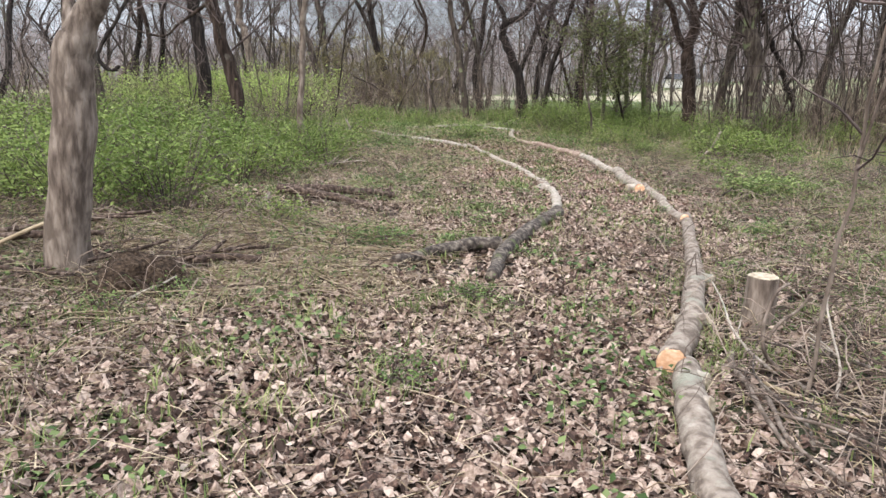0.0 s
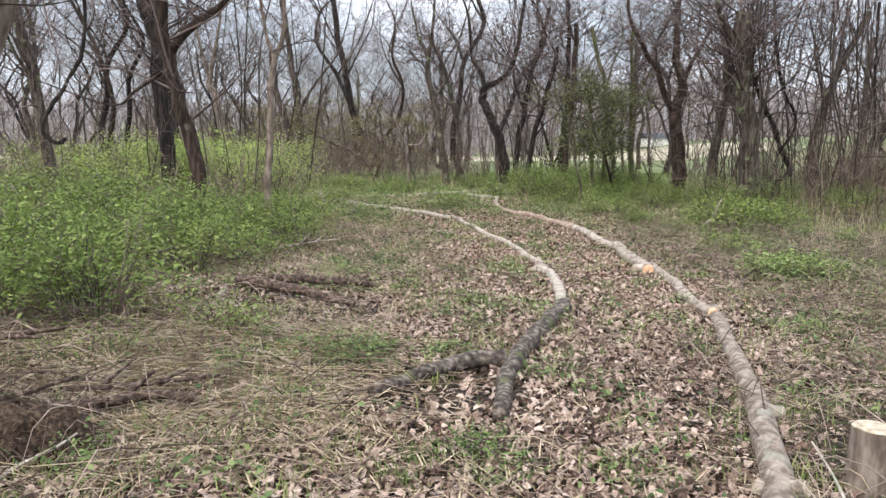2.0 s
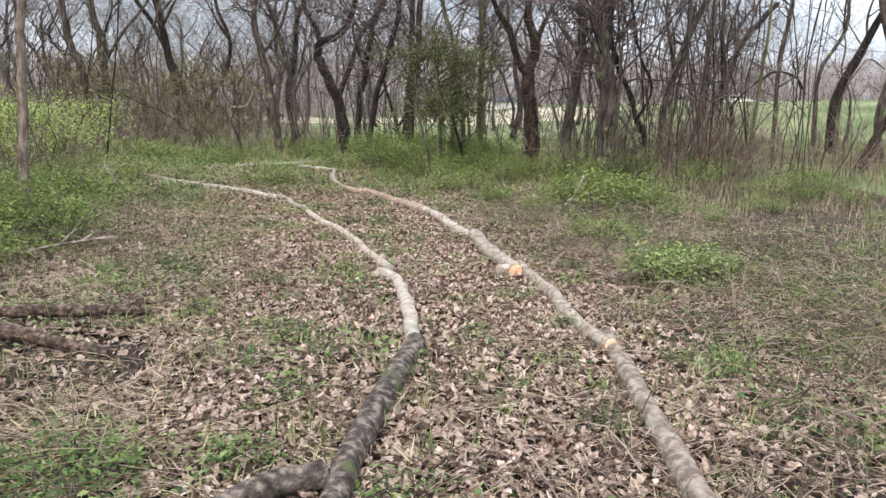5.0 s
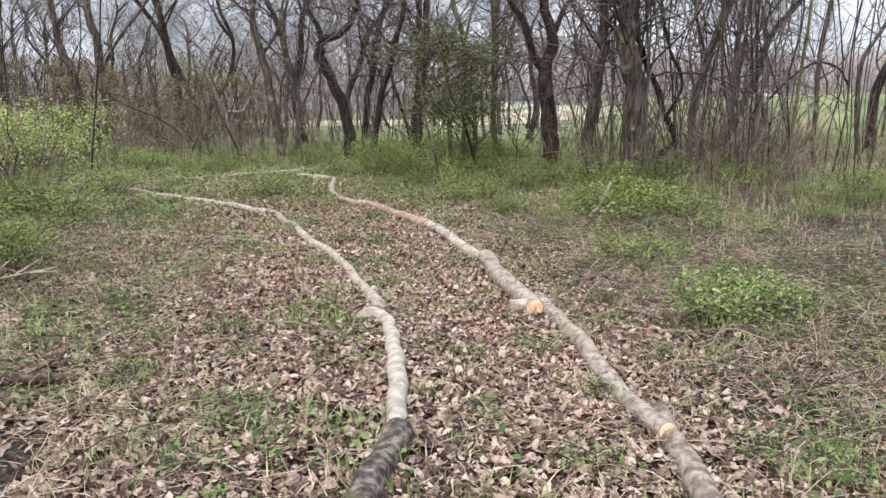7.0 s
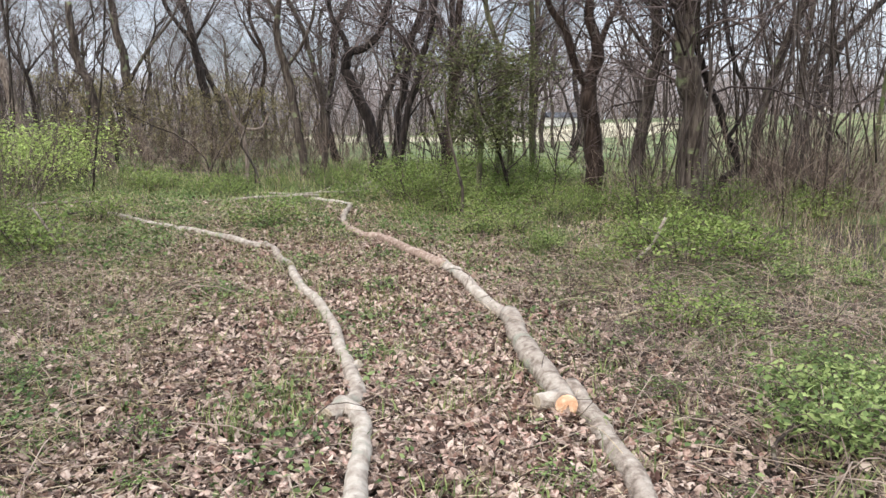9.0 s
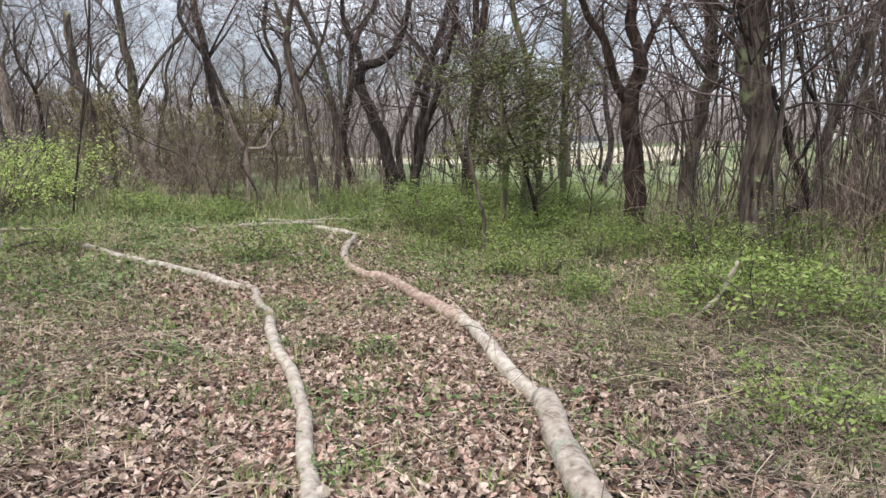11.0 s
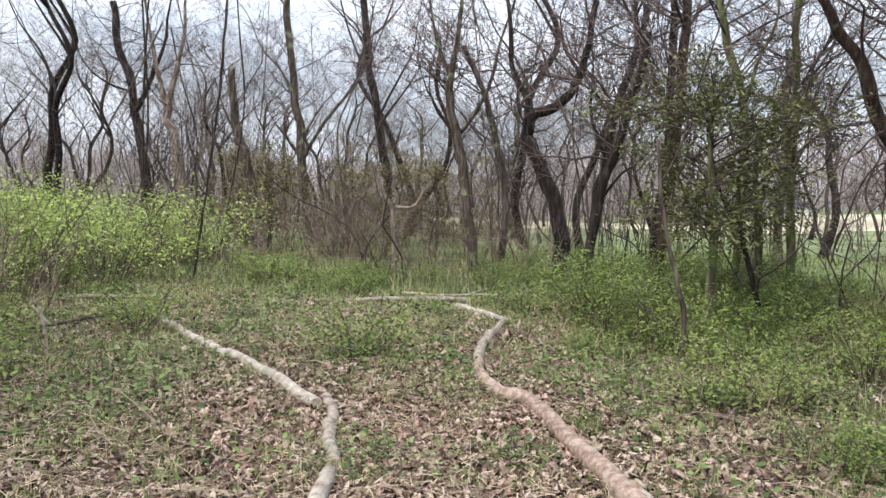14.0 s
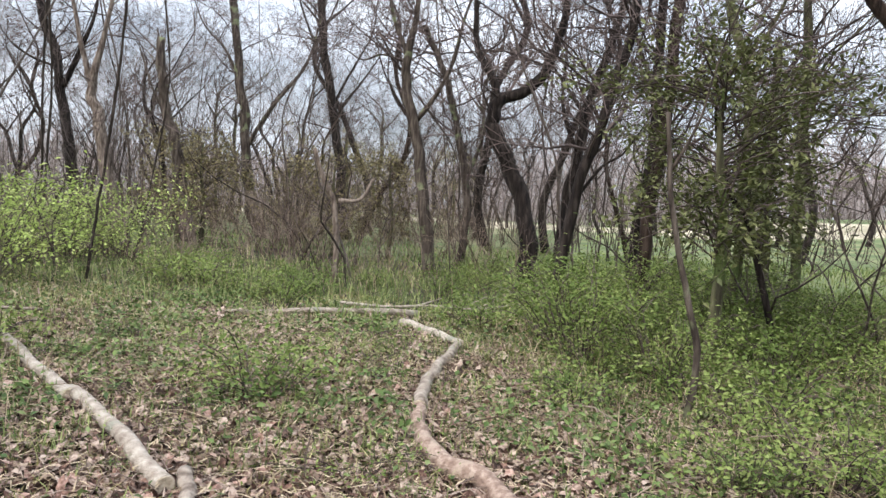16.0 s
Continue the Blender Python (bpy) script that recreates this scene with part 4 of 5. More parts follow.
saps = [sapling(201, 3.2), sapling(202, 2.4), sapling(203, 4.0), sapling(204, 6.0)]
rng = np.random.default_rng(66)
count = 0
while count < 200:
    x, y = rng.uniform(-18, 17), rng.uniform(12, 50)
    if abs(from_path(x, y)) < 3.0 and y < 20:
        continue
    if -1.5 < x < 3.0 and y < 20.5:
        continue
    if (7.5 < x and y > 24 and rng.uniform() < 0.7) or (x - 0.7 > 0.76 * (y - 4.2) and rng.uniform() < 0.85):
        continue
    m = pose(x, y, float(ground_z(x, y)), 0, 0, rng.uniform(0, 360)) @ Matrix.Scale(rng.uniform(0.7, 1.3), 4)
    if count < 4:
        saps[count].matrix_basis = m
    else:
        copy_thing(saps[3 if y > 27 else count % 3], m)
    count += 1


for i in range(44):
    x, y = rng.uniform(8.5, 24), rng.uniform(19.5, 42)
    copy_thing(saps[i % 4], pose(x, y, float(ground_z(x, y)), 0, 0, rng.uniform(0, 360)) @ Matrix.Scale(rng.uniform(0.8, 1.3), 4))


# ---- brown brush ----
def brush(seed, w, h):
    """A tangle of bare brown stems."""
    rng = np.random.default_rng(seed)
    thing = new("brush_tangle")
    tagged(thing, "tangle of bare brown brush stems", "brush", "bare brush of the undergrowth")
    s = Shape()
    for k in range(19):
        a, o = rng.uniform(0, 6.28), w * 0.5 * math.sqrt(rng.uniform())
        p = np.array((math.cos(a) * o, math.sin(a) * o, -0.03))
        d = unit(np.array((math.cos(a) * 0.4 + rng.normal(0, 0.3), math.sin(a) * 0.4 + rng.normal(0, 0.3), 1.0)))
        grow(s, rng, p, d, h * rng.uniform(0.5, 1.1), 0.008, 1, 3, 5)
    tagged(part("stem_tangle", s, BRUSH, thing), kind="stuff")
    return thing


tangles = [brush(251, 1.6, 1.5), brush(252, 1.3, 1.1), brush(253, 1.8, 2.1)]
rng = np.random.default_rng(67)
count = 0
while count < 165:
    if count < 100:
        x, y = rng.uniform(-17, 3.5), rng.uniform(20.5, 44)
    elif count < 116:
        x, y = rng.uniform(6.4, 9.5), rng.uniform(15.0, 18)
    elif count < 141:
        x, y = rng.uniform(-9, -3), rng.uniform(12, 20)
    else:
        x, y = rng.uniform(8.5, 15.5), rng.uniform(15.5, 23)
    m = pose(x, y, float(ground_z(x, y)), 0, 0, rng.uniform(0, 360)) @ Matrix.Scale(rng.uniform(0.7, 1.25), 4)
    if count < 3:
        tangles[count].matrix_basis = m
    else:
        copy_thing(tangles[count % 3], m)
    count += 1


for x, y, sx, sz, turn in ((-1.95, 4.5, 0.42, 0.2, 0), (-2.3, 4.2, 0.4, 0.18, 60), (-2.9, 4.7, 0.5, 0.22, 30), (1.75, 3.35, 0.4, 0.2, 0), (2.1, 2.9, 0.5, 0.2, 80), (2.35, 3.7, 0.5, 0.22, 140), (2.0, 2.3, 0.4, 0.18, 200), (3.1, 4.4, 0.6, 0.25, 20),
                           (3.3, 9.6, 0.55, 0.25, 45), (3.7, 10.4, 0.6, 0.25, 10), (3.2, 11.6, 0.5, 0.2, 70), (4.6, 11.2, 0.6, 0.25, 130), (-1.6, 5.6, 0.45, 0.14, 0), (-1.2, 6.2, 0.4, 0.12, 50), (-1.4, 10.4, 0.6, 0.2, 0), (-1.9, 11.2, 0.7, 0.25, 40), (-0.9, 11.6, 0.5, 0.15, 90), (-2.6, 9.8, 0.7, 0.25, 70), (-2.4, 12.6, 0.7, 0.3, 10), (-1.2, 12.4, 0.5, 0.18, 120), (-3.2, 11.4, 0.8, 0.35, 15), (-1.9, 9.0, 0.6, 0.2, 33), (3.0, 8.9, 0.5, 0.2, 10), (3.1, 10.3, 0.6, 0.2, 80), (3.9, 9.8, 0.7, 0.22, 160), (4.4, 10.2, 0.7, 0.3, 200), (2.95, 7.6, 0.5, 0.2, 33), (3.5, 7.2, 0.6, 0.22, 66), (3.9, 6.3, 0.6, 0.25, 99), (3.0, 5.6, 0.5, 0.2, 120), (4.2, 12.2, 0.6, 0.3, 15), (3.4, 12.6, 0.5, 0.25, 150), (5.2, 10.6, 0.7, 0.35, 5), (5.5, 8.9, 0.7, 0.35, 77), (-2.2, 12.0, 0.5, 0.25, 0), (-1.7, 13.0, 0.5, 0.2, 90)):
    copy_thing(tangles[1], pose(x, y, float(ground_z(x, y)), 0, 0, turn) @ Matrix.Diagonal((sx, sx, sz, 1)))


# ---- green shrubs ----
def leaves(s, rng, centres, size, droop=0.45, slim=0.3):
    """Small folded leaves at the given places, each of two faces."""
    n = len(centres)
    a = rng.uniform(0, 6.283, n)
    u = np.stack([np.cos(a), np.sin(a), rng.normal(-droop * 0.3, droop, n)], -1)
    u /= np.linalg.norm(u, axis=1)[:, None]
    side = np.cross(u, np.stack([rng.normal(0, 0.5, n), rng.normal(0, 0.5, n), np.ones(n)], -1))
    side /= np.linalg.norm(side, axis=1)[:, None]
    up = np.cross(side, u)
    L = (size * rng.uniform(0.6, 1.3, n))[:, None]
    v = np.stack([centres, centres + u * L * 0.5 + side * L * slim + up * L * 0.1, centres + u * L, centres + u * L * 0.5 - side * L * slim + up * L * 0.1], 1)
    b = (np.arange(n) * 4)[:, None]
    s.add(v.reshape(-1, 3), None, np.concatenate([b + np.array([[0, 1, 2]]), b + np.array([[0, 2, 3]])]))


def shrub(seed, width, height, stems, per_stem, size, mat, label):
    rng = np.random.default_rng(seed)
    thing = new("shrub")
    tagged(thing, label, "shrub", "green shrubs of the undergrowth")
    st, lf = Shape(), Shape()
    for i in range(stems):
        a = rng.uniform(0, 6.28)
        out = width * 0.5 * math.sqrt(rng.uniform(0.02, 1))
        h = height * rng.uniform(0.2, 1.0) ** 0.8 * (1.35 if rng.uniform() < 0.12 else 1.0)
        p0 = np.array((math.cos(a) * out * 0.25, math.sin(a) * out * 0.25, -0.03))
        p2 = np.array((math.cos(a) * out, math.sin(a) * out, h))
        p1 = (p0 + p2) / 2 + np.array((rng.normal(0, 0.06), rng.normal(0, 0.06), h * 0.18))
        p3 = p2 + np.array((math.cos(a) * 0.15 * width, math.sin(a) * 0.15 * width, -0.1 * h))
        c = spline([p0, p1, p2, p3], 4)
        st.tube(c, np.linspace(0.007, 0.002, len(c)), 3)
        f = rng.uniform(0.12, 1.0, per_stem) ** 0.75 * (len(c) - 1)
        k = np.minimum(f.astype(int), len(c) - 2)
        q = c[k] + (c[k + 1] - c[k]) * (f - k)[:, None] + rng.normal(0, min(0.06 * (width + 0.5), 0.16 * width), (per_stem, 3)) * np.array((1, 1, 0.7))
        q[:, 2] = np.abs(q[:, 2])
        leaves(lf, rng, q, size, 0.45, 0.24)
    tagged(part("stem_tangle", st, TWIG, thing), kind="stuff")
    tagged(part("foliage", lf, mat, thing), kind="stuff")
    return thing


shrubs = [
    shrub(301, 1.5, 0.68, 34, 48, 0.057, LEAF, "low green honeysuckle shrub with small leaves"),
    shrub(302, 1.2, 0.46, 24, 40, 0.058, LEAF, "low spreading green shrub"),
    shrub(303, 1.9, 1.15, 40, 52, 0.056, LEAF_BRIGHT, "tall bright yellow-green shrub in young leaf"),
    shrub(304, 1.7, 1.0, 42, 52, 0.058, LEAF, "bushy mid-green shrub with small leaves"),
    shrub(305, 1.3, 0.2, 20, 20, 0.044, LEAF, "low sprawling olive-green weed patch"),
    shrub(307, 0.34, 0.15, 18, 16, 0.034, FRESH, "small clump of leafy green weeds in dead leaves"),
    shrub(306, 1.0, 0.5, 26, 30, 0.078, YOUNG, "low fresh green bush with larger leaves"),
]
rng = np.random.default_rng(77)
places = []


def strew(n, x0, x1, y0, y1, kinds, low=0.75, high=1.2, clear=1.9):
    done = 0
    for _ in range(n * 12):
        if done == n:
            return
        x, y = rng.uniform(x0, x1), rng.uniform(y0, y1)
        if abs(from_path(x, y)) < clear or min([math.hypot(x - p, y - q) for p, q, *_ in places] + [9]) < 0.42:
            continue
        places.append((x, y, int(rng.choice(kinds)), rng.uniform(low, high)))
        done += 1


strew(32, -6.8, -2.5, 6.2, 12.5, [3, 3, 0, 3, 1], 0.7, 1.15)
strew(8, -4.5, -1.4, 9.5, 15.0, [1, 4, 4], 0.6, 0.9)
strew(12, -9, -5, 5, 14, [0, 3])
strew(24, -9.0, -3.0, 16.5, 22.0, [2, 2, 0, 2], 0.7, 1.1)
strew(22, -5, 1.5, 19.3, 23.0, [1, 0, 1, 4], 0.5, 0.85, 0.0)
strew(26, 2.9, 6.2, 12.6, 19.0, [0, 3, 0, 1], 0.55, 0.95, 1.7)
strew(12, 2.2, 4.5, 16.0, 20.0, [0, 3], 0.6, 0.95, 1.4)
strew(20, 2.6, 7.5, 3.5, 13.0, [4, 4, 1, 4], 0.5, 1.0, 1.5)
strew(10, -4.5, -0.8, 4.8, 9.5, [4, 4, 1], 0.5, 0.9, 1.5)
strew(20, -3.5, 3.0, 14.3, 19.2, [4, 4, 4, 1], 0.45, 0.85, 0.0)
strew(16, 5.5, 10.5, 12, 18, [0, 1, 3], 0.5, 0.85)
strew(12, 1.0, 7.0, 20.0, 26.0, [0, 1, 3], 0.6, 0.9, 0.0)
places += [(3.6, 8.6, 6, 0.6), (3.95, 8.85, 6, 0.85), (3.75, 9.15, 6, 0.7), (4.3, 9.3, 6, 0.85), (4.4, 8.7, 6, 0.8), (4.4, 10.6, 6, 0.6), (5.6, 11.9, 6, 0.7), (6.2, 11.7, 6, 0.6), (4.24, 9.7, 6, 0.5), (6.5, 12.3, 6, 0.6), (3.9, 13.9, 6, 0.7), (3.1, 14.6, 6, 0.6), (-2.3, 13.2, 6, 0.6), (-2.2, 10.9, 6, 0.5)]
strew(10, -4.5, -1.7, 11.0, 15.5, [0, 1, 3], 0.55, 0.85)
strew(8, -7.5, -2.7, 16.8, 20.8, [2, 0], 0.8, 1.1, 2.2)
for x, y in ((-0.46, 6.11), (-0.81, 6.61), (-0.55, 6.4), (0.14, 6.03), (0.75, 5.58), (0.49, 7.87), (-0.23, 3.41), (0.37, 4.26), (0.86, 4.27), (-0.16, 3.21), (0.38, 7.88), (0.5, 7.68), (-0.93, 9.16), (-1.2, 9.3), (2.29, 7.6), (1.6, 7.5), (2.75, 6.86), (2.93, 6.63), (-0.39, 10.65), (0.27, 9.25), (-0.11, 9.18), (0.41, 8.75), (1.51, 10.36), (1.86, 13.55), (1.06, 13.49), (2.28, 16.23), (1.28, 12.39)):
    places.append((x, y, 5, rng.uniform(0.6, 1.1)))
more = np.random.default_rng(78)
for i in range(70):
    if i < 34:
        x, y = more.uniform(-2.4, 0.6), more.uniform(3.4, 10.5)
    elif i < 54:
        x, y = more.uniform(1.7, 4.2), more.uniform(2.6, 10.5)
    else:
        x, y = more.uniform(-1.8, 3.2), more.uniform(10.5, 17)
    places.append((x, y, 5, more.uniform(0.5, 1.3)))
places += [(-0.6, 6.1, 5, 1.3), (-0.74, 5.86, 5, 1.1), (-0.4, 6.15, 5, 1.2), (-0.48, 5.88, 5, 1.4), (-0.62, 5.68, 5, 1.0), (-0.85, 6.05, 5, 1.2)]
places += [(-2.55, 11.6, 0, 0.7), (-2.1, 11.8, 1, 0.8), (-2.9, 12.0, 0, 0.8)]
places = [p for p in places if math.hypot((p[0] + 1.3) / 1.2, (p[1] - 7.45) / 0.9) > 1]
used = set()
for x, y, k, sc in places:
    m = pose(x, y, float(ground_z(x, y)), 0, 0, rng.uniform(0, 360)) @ Matrix.Scale(sc, 4)
    if k in used:
        copy_thing(shrubs[k], m)
    else:
        shrubs[k].matrix_basis = m
        used.add(k)


# ---- evergreen ----
def evergreen(x, y, h, spread, low, n, label, seed, mat=None):
    rng = np.random.default_rng(seed)
    z = float(ground_z(x, y))
    thing = new("evergreen_tree")
    thing.location = (x, y, z)
    tagged(thing, label, "tree")
    tr, br, lf = Shape(), Shape(), Shape()
    c = spline([(x, y, z - 0.05), (x + 0.05, y, z + h * 0.4), (x - 0.03, y, z + h * 0.75), (x, y, z + h)], 6)
    tr.tube(c, np.linspace(0.06, 0.01, len(c)), 8, 0.04, True, rng)
    for i in range(n):
        t = rng.uniform(low, 0.97)
        p = np.array((x, y, z + h * t))
        a = rng.uniform(0, 6.28)
        L = spread * (0.4 + 0.6 * math.sin(math.pi * min((1.02 - t) / (1.02 - low), 1)) ** 0.7) * rng.uniform(0.45, 1.15)
        q = p + np.array((math.cos(a) * L, math.sin(a) * L, L * rng.uniform(-0.1, 0.6)))
        mid = (p + q) / 2 + np.array((rng.normal(0, 0.06), rng.normal(0, 0.06), 0.1))
        b = spline([p, mid, q], 3)
        br.tube(b, np.linspace(0.01, 0.003, len(b)), 3)
        for k in range(4):
            base = b[rng.integers(2, len(b))]
            tip = base + np.array((math.cos(a), math.sin(a), 0)) * rng.uniform(0.0, 0.22) + rng.normal(0, 0.13, 3)
            br.tube([base, tip], [0.004, 0.002], 3)
            f = rng.uniform(0.2, 1.1, 20)[:, None]
            leaves(lf, rng, base + (tip - base) * f + rng.normal(0, 0.06, (20, 3)), 0.066, 0.6, 0.2)
    part("trunk", tr, BARK["moss"], thing)
    tagged(part("branch_spray", br, TWIG, thing), kind="stuff")
    tagged(part("foliage", lf, mat or NEEDLE, thing), kind="stuff")


evergreen(3.65, 17.2, 2.55, 1.15, 0.34, 84, "small olive-green evergreen tree with loose foliage", 401)
evergreen(4.5, 18.6, 2.4, 0.85, 0.36, 42, "thin olive-green evergreen tree among saplings", 402)


for i, (x, y, h) in enumerate([(-5.6, 38.0, 3.8), (-4.2, 40.0, 4.2), (-2.6, 37.0, 3.2), (-9.5, 36.0, 3.0), (0.2, 38.5, 3.4), (-7.2, 34.0, 2.6), (-4.1, 25.5, 2.1), (-5.0, 26.4, 2.5), (-1.6, 26.5, 2.0), (-0.5, 27.2, 2.3), (-3.0, 28.0, 2.0)]):
    evergreen(x, y, h, 1.0, 0.1, 52, "dull bronze-green cedar among bare brush", 410 + i, NEEDLE_BROWN)


# ---- distance ----
def strip(name, label, x0, x1, y0, y1, lift, mat):
    s = Shape()
    xs, ys = np.linspace(x0, x1, 40), np.linspace(y0, y1, 5)
    A, B = np.meshgrid(xs, ys)
    C = ground_z(A, B) + lift + 0.0 * A
    C[0], C[-1] = C[0] - lift - 0.05, C[-1] - lift - 0.05
    b = (np.arange(4)[:, None] * 40 + np.arange(39)[None]).ravel()
    s.add(np.stack([A, B, C], -1).reshape(-1, 3), np.stack([b, b + 1, b + 41, b + 40], -1))
    tagged(new(name, s.mesh(name, mat)), label, "road", kind="structure")


strip("dry_field", "pale dry grass field beyond the wood", -160, 220, 64, 104, 0.06, DRY_FIELD)


def far_woods():
    """A belt of bare trees beyond the meadow, too many to count."""
    rng = np.random.default_rng(88)
    s = Shape()
    for i in range(2600):
        x, y = rng.uniform(-170, 210), 108 + 60 * rng.uniform() ** 1.5
        h = rng.uniform(6, 11) * (1.0 + 0.25 * math.sin(x * 0.05)) + (y - 108) * 0.05
        z = float(ground_z(x, y))
        p = np.array((x, y, z - 0.5))
        c = np.array([p, p + (rng.normal(0, 0.4), 0, h * 0.5), p + (rng.normal(0, 1.0), 0, h)])
        s.tube(c, [0.13, 0.1, 0.03], 3)
        for k in range(12):
            f = rng.uniform(0.02, 1)
            q = p + np.array((0, 0, h * f))
            e = q + np.array((rng.normal(0, 1.5), rng.normal(0, 0.8), rng.uniform(0.6, 2.4)))
            s.tube(np.array([q, e]), [0.075, 0.03], 3)
    # the belt's haze is in its pale colour, no air is modelled
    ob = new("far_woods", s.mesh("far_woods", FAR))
    tagged(ob, "far belt of bare woodland beyond the meadow, grey-brown paled by painted haze", "woods", kind="stuff")


far_woods()


def parked_car(x, y, turn, label):
    """A white estate car, far off."""
    z = float(ground_z(x, y)) + 0.06
    thing = new("parked_car")
    thing.location = (x, y, z)
    thing.rotation_euler = (0, 0, radians(turn))
    tagged(thing, label, "car", "cars parked beyond the wood")

    def piece(name, prof, half, mat, parent, label=""):
        bm = bmesh.new()
        a = [bm.verts.new((u, -half, v)) for u, v in prof]
        b = [bm.verts.new((u, half, v)) for u, v in prof]
        bm.faces.new(a)
        bm.faces.new(b[::-1])
        for k in range(len(prof)):
            bm.faces.new((a[k], b[k], b[(k + 1) % len(prof)], a[(k + 1) % len(prof)]))
        bmesh.ops.recalc_face_normals(bm, faces=bm.faces)
        bmesh.ops.bevel(bm, geom=bm.edges[:], offset=0.05, segments=2, affect="EDGES")
        me = bpy.data.meshes.new(name)
        bm.to_mesh(me)
        bm.free()
        me.materials.append(mat)
        ob = new(name, me)
        ob.parent = parent
        return tagged(ob, label)

    body = piece("body", [(-2.2, 0.35), (2.2, 0.35), (2.25, 0.75), (1.2, 0.95), (0.5, 1.5), (-1.9, 1.55), (-2.25, 0.95)], 0.88, PAINT_WHITE, thing)
    piece("window", [(-1.8, 1.02), (0.95, 1.02), (0.45, 1.42), (-1.7, 1.46)], 0.89, PAINT_DARK, body, "dark side glass")
    for u in (-1.4, 1.4):
        for v in (-0.8, 0.8):
            s = Shape()
            s.tube([(u, v - 0.11, 0.32), (u, v + 0.11, 0.32)], [0.32, 0.32], 16, 0, True)
            ob = new("wheel", s.mesh("wheel", RUBBER))
            ob.parent = thing




def shed(x, y, turn):
    """A low pale shed with a dark roof, far off."""
    z = float(ground_z(x, y)) - 0.1
    thing = new("shed")
    thing.location = (x, y, z)
    thing.rotation_euler = (0, 0, radians(turn))
    tagged(thing, "low pale shed with a dark pitched roof beyond the meadow", "shed")
    for name, prof, half, mat in (("wall", [(-1.5, 0.0), (1.5, 0.0), (1.5, 1.2), (-1.5, 1.2)], 2.2, PAINT_WHITE), ("roof", [(-1.75, 1.15), (1.75, 1.15), (0.0, 1.9)], 2.4, PAINT_DARK)):
        s = Shape()
        n = len(prof)
        v = [(half, u, w) for u, w in prof] + [(-half, u, w) for u, w in prof]
        side = [(k, (k + 1) % n, n + (k + 1) % n, n + k) for k in range(n)]
        ends = [tuple(range(n)), tuple(range(2 * n - 1, n - 1, -1))]
        s.add(v, side + (ends if n == 4 else []), ends if n == 3 else None)
        ob = new(name, s.mesh(name, mat, False))
        ob.parent = thing


shed(34.0, 106.0, 10)
parked_car(69.0, 99.0, -25, "white car parked at the edge of the meadow")


# ---- leaf litter, grass, straw, twigs ----
def litter(rng, x, y, size):
    """Curled dry leaves lying on the ground."""
    n = len(x)
    L = size * rng.uniform(0.55, 1.35, n)
    wide = L * rng.uniform(0.28, 0.5, n)
    curl = L * rng.normal(0.05, 0.16, n)
    fold = L * rng.normal(0.0, 0.14, n)
    zero = np.zeros(n)
    loc = np.stack([
        np.stack([zero, -L / 2, curl], -1),
        np.stack([wide * 0.85, -L * 0.12, fold], -1),
        np.stack([wide * 0.7, L * 0.25, fold + curl * 0.3], -1),
        np.stack([zero, L / 2, curl], -1),
        np.stack([-wide * 0.7, L * 0.25, fold + curl * 0.3], -1),
        np.stack([-wide * 0.85, -L * 0.12, fold], -1)], 1)
    a, tx, ty = rng.uniform(0, 6.283, n), rng.normal(0, 0.42, n), rng.normal(0, 0.42, n)
    ca, sa = np.cos(a)[:, None], np.sin(a)[:, None]
    px, py, pz = loc[..., 0], loc[..., 1], loc[..., 2]
    pz = pz + px * np.tan(np.clip(tx, -1, 1))[:, None] + py * np.tan(np.clip(ty, -1, 1))[:, None]
    wx, wy = px * ca - py * sa + x[:, None], px * sa + py * ca + y[:, None]
    wz = pz + (ground_z(x, y) + 0.01 + rng.uniform(0, 0.034, n))[:, None]
    s = Shape()
    b = (np.arange(n) * 6)[:, None]
    s.add(np.stack([wx, wy, wz], -1).reshape(-1, 3), np.concatenate([b + np.array([[0, 1, 2, 3]]), b + np.array([[0, 3, 4, 5]])]))
    return s


rng = np.random.default_rng(501)


def sample(n, x0, x1, y0, y1, chance):
    xs, ys = [], []
    have = 0
    while have < n:
        x, y = rng.uniform(x0, x1, n), rng.uniform(y0, y1, n)
        edge = np.minimum(np.minimum(x - x0, x1 - x), np.minimum(y - y0, y1 - y)) / 1.6
        open_soil = np.hypot((x + 1.3) / 0.95, (y - 7.5) / 0.6) < 1
        open_soil |= np.hypot((x - 0.05) / 0.55, (y - 5.3) / 0.4) < 1
        keep = rng.uniform(0, 1, n) < (1 - 0.7 * open_soil) * chance(x, y) * np.clip(edge + 0.5 * patches(x, y, 0.5, 61) - 0.25, 0, 1)
        xs.append(x[keep]), ys.append(y[keep])
        have += keep.sum()
    return np.concatenate(xs)[:n], np.concatenate(ys)[:n]


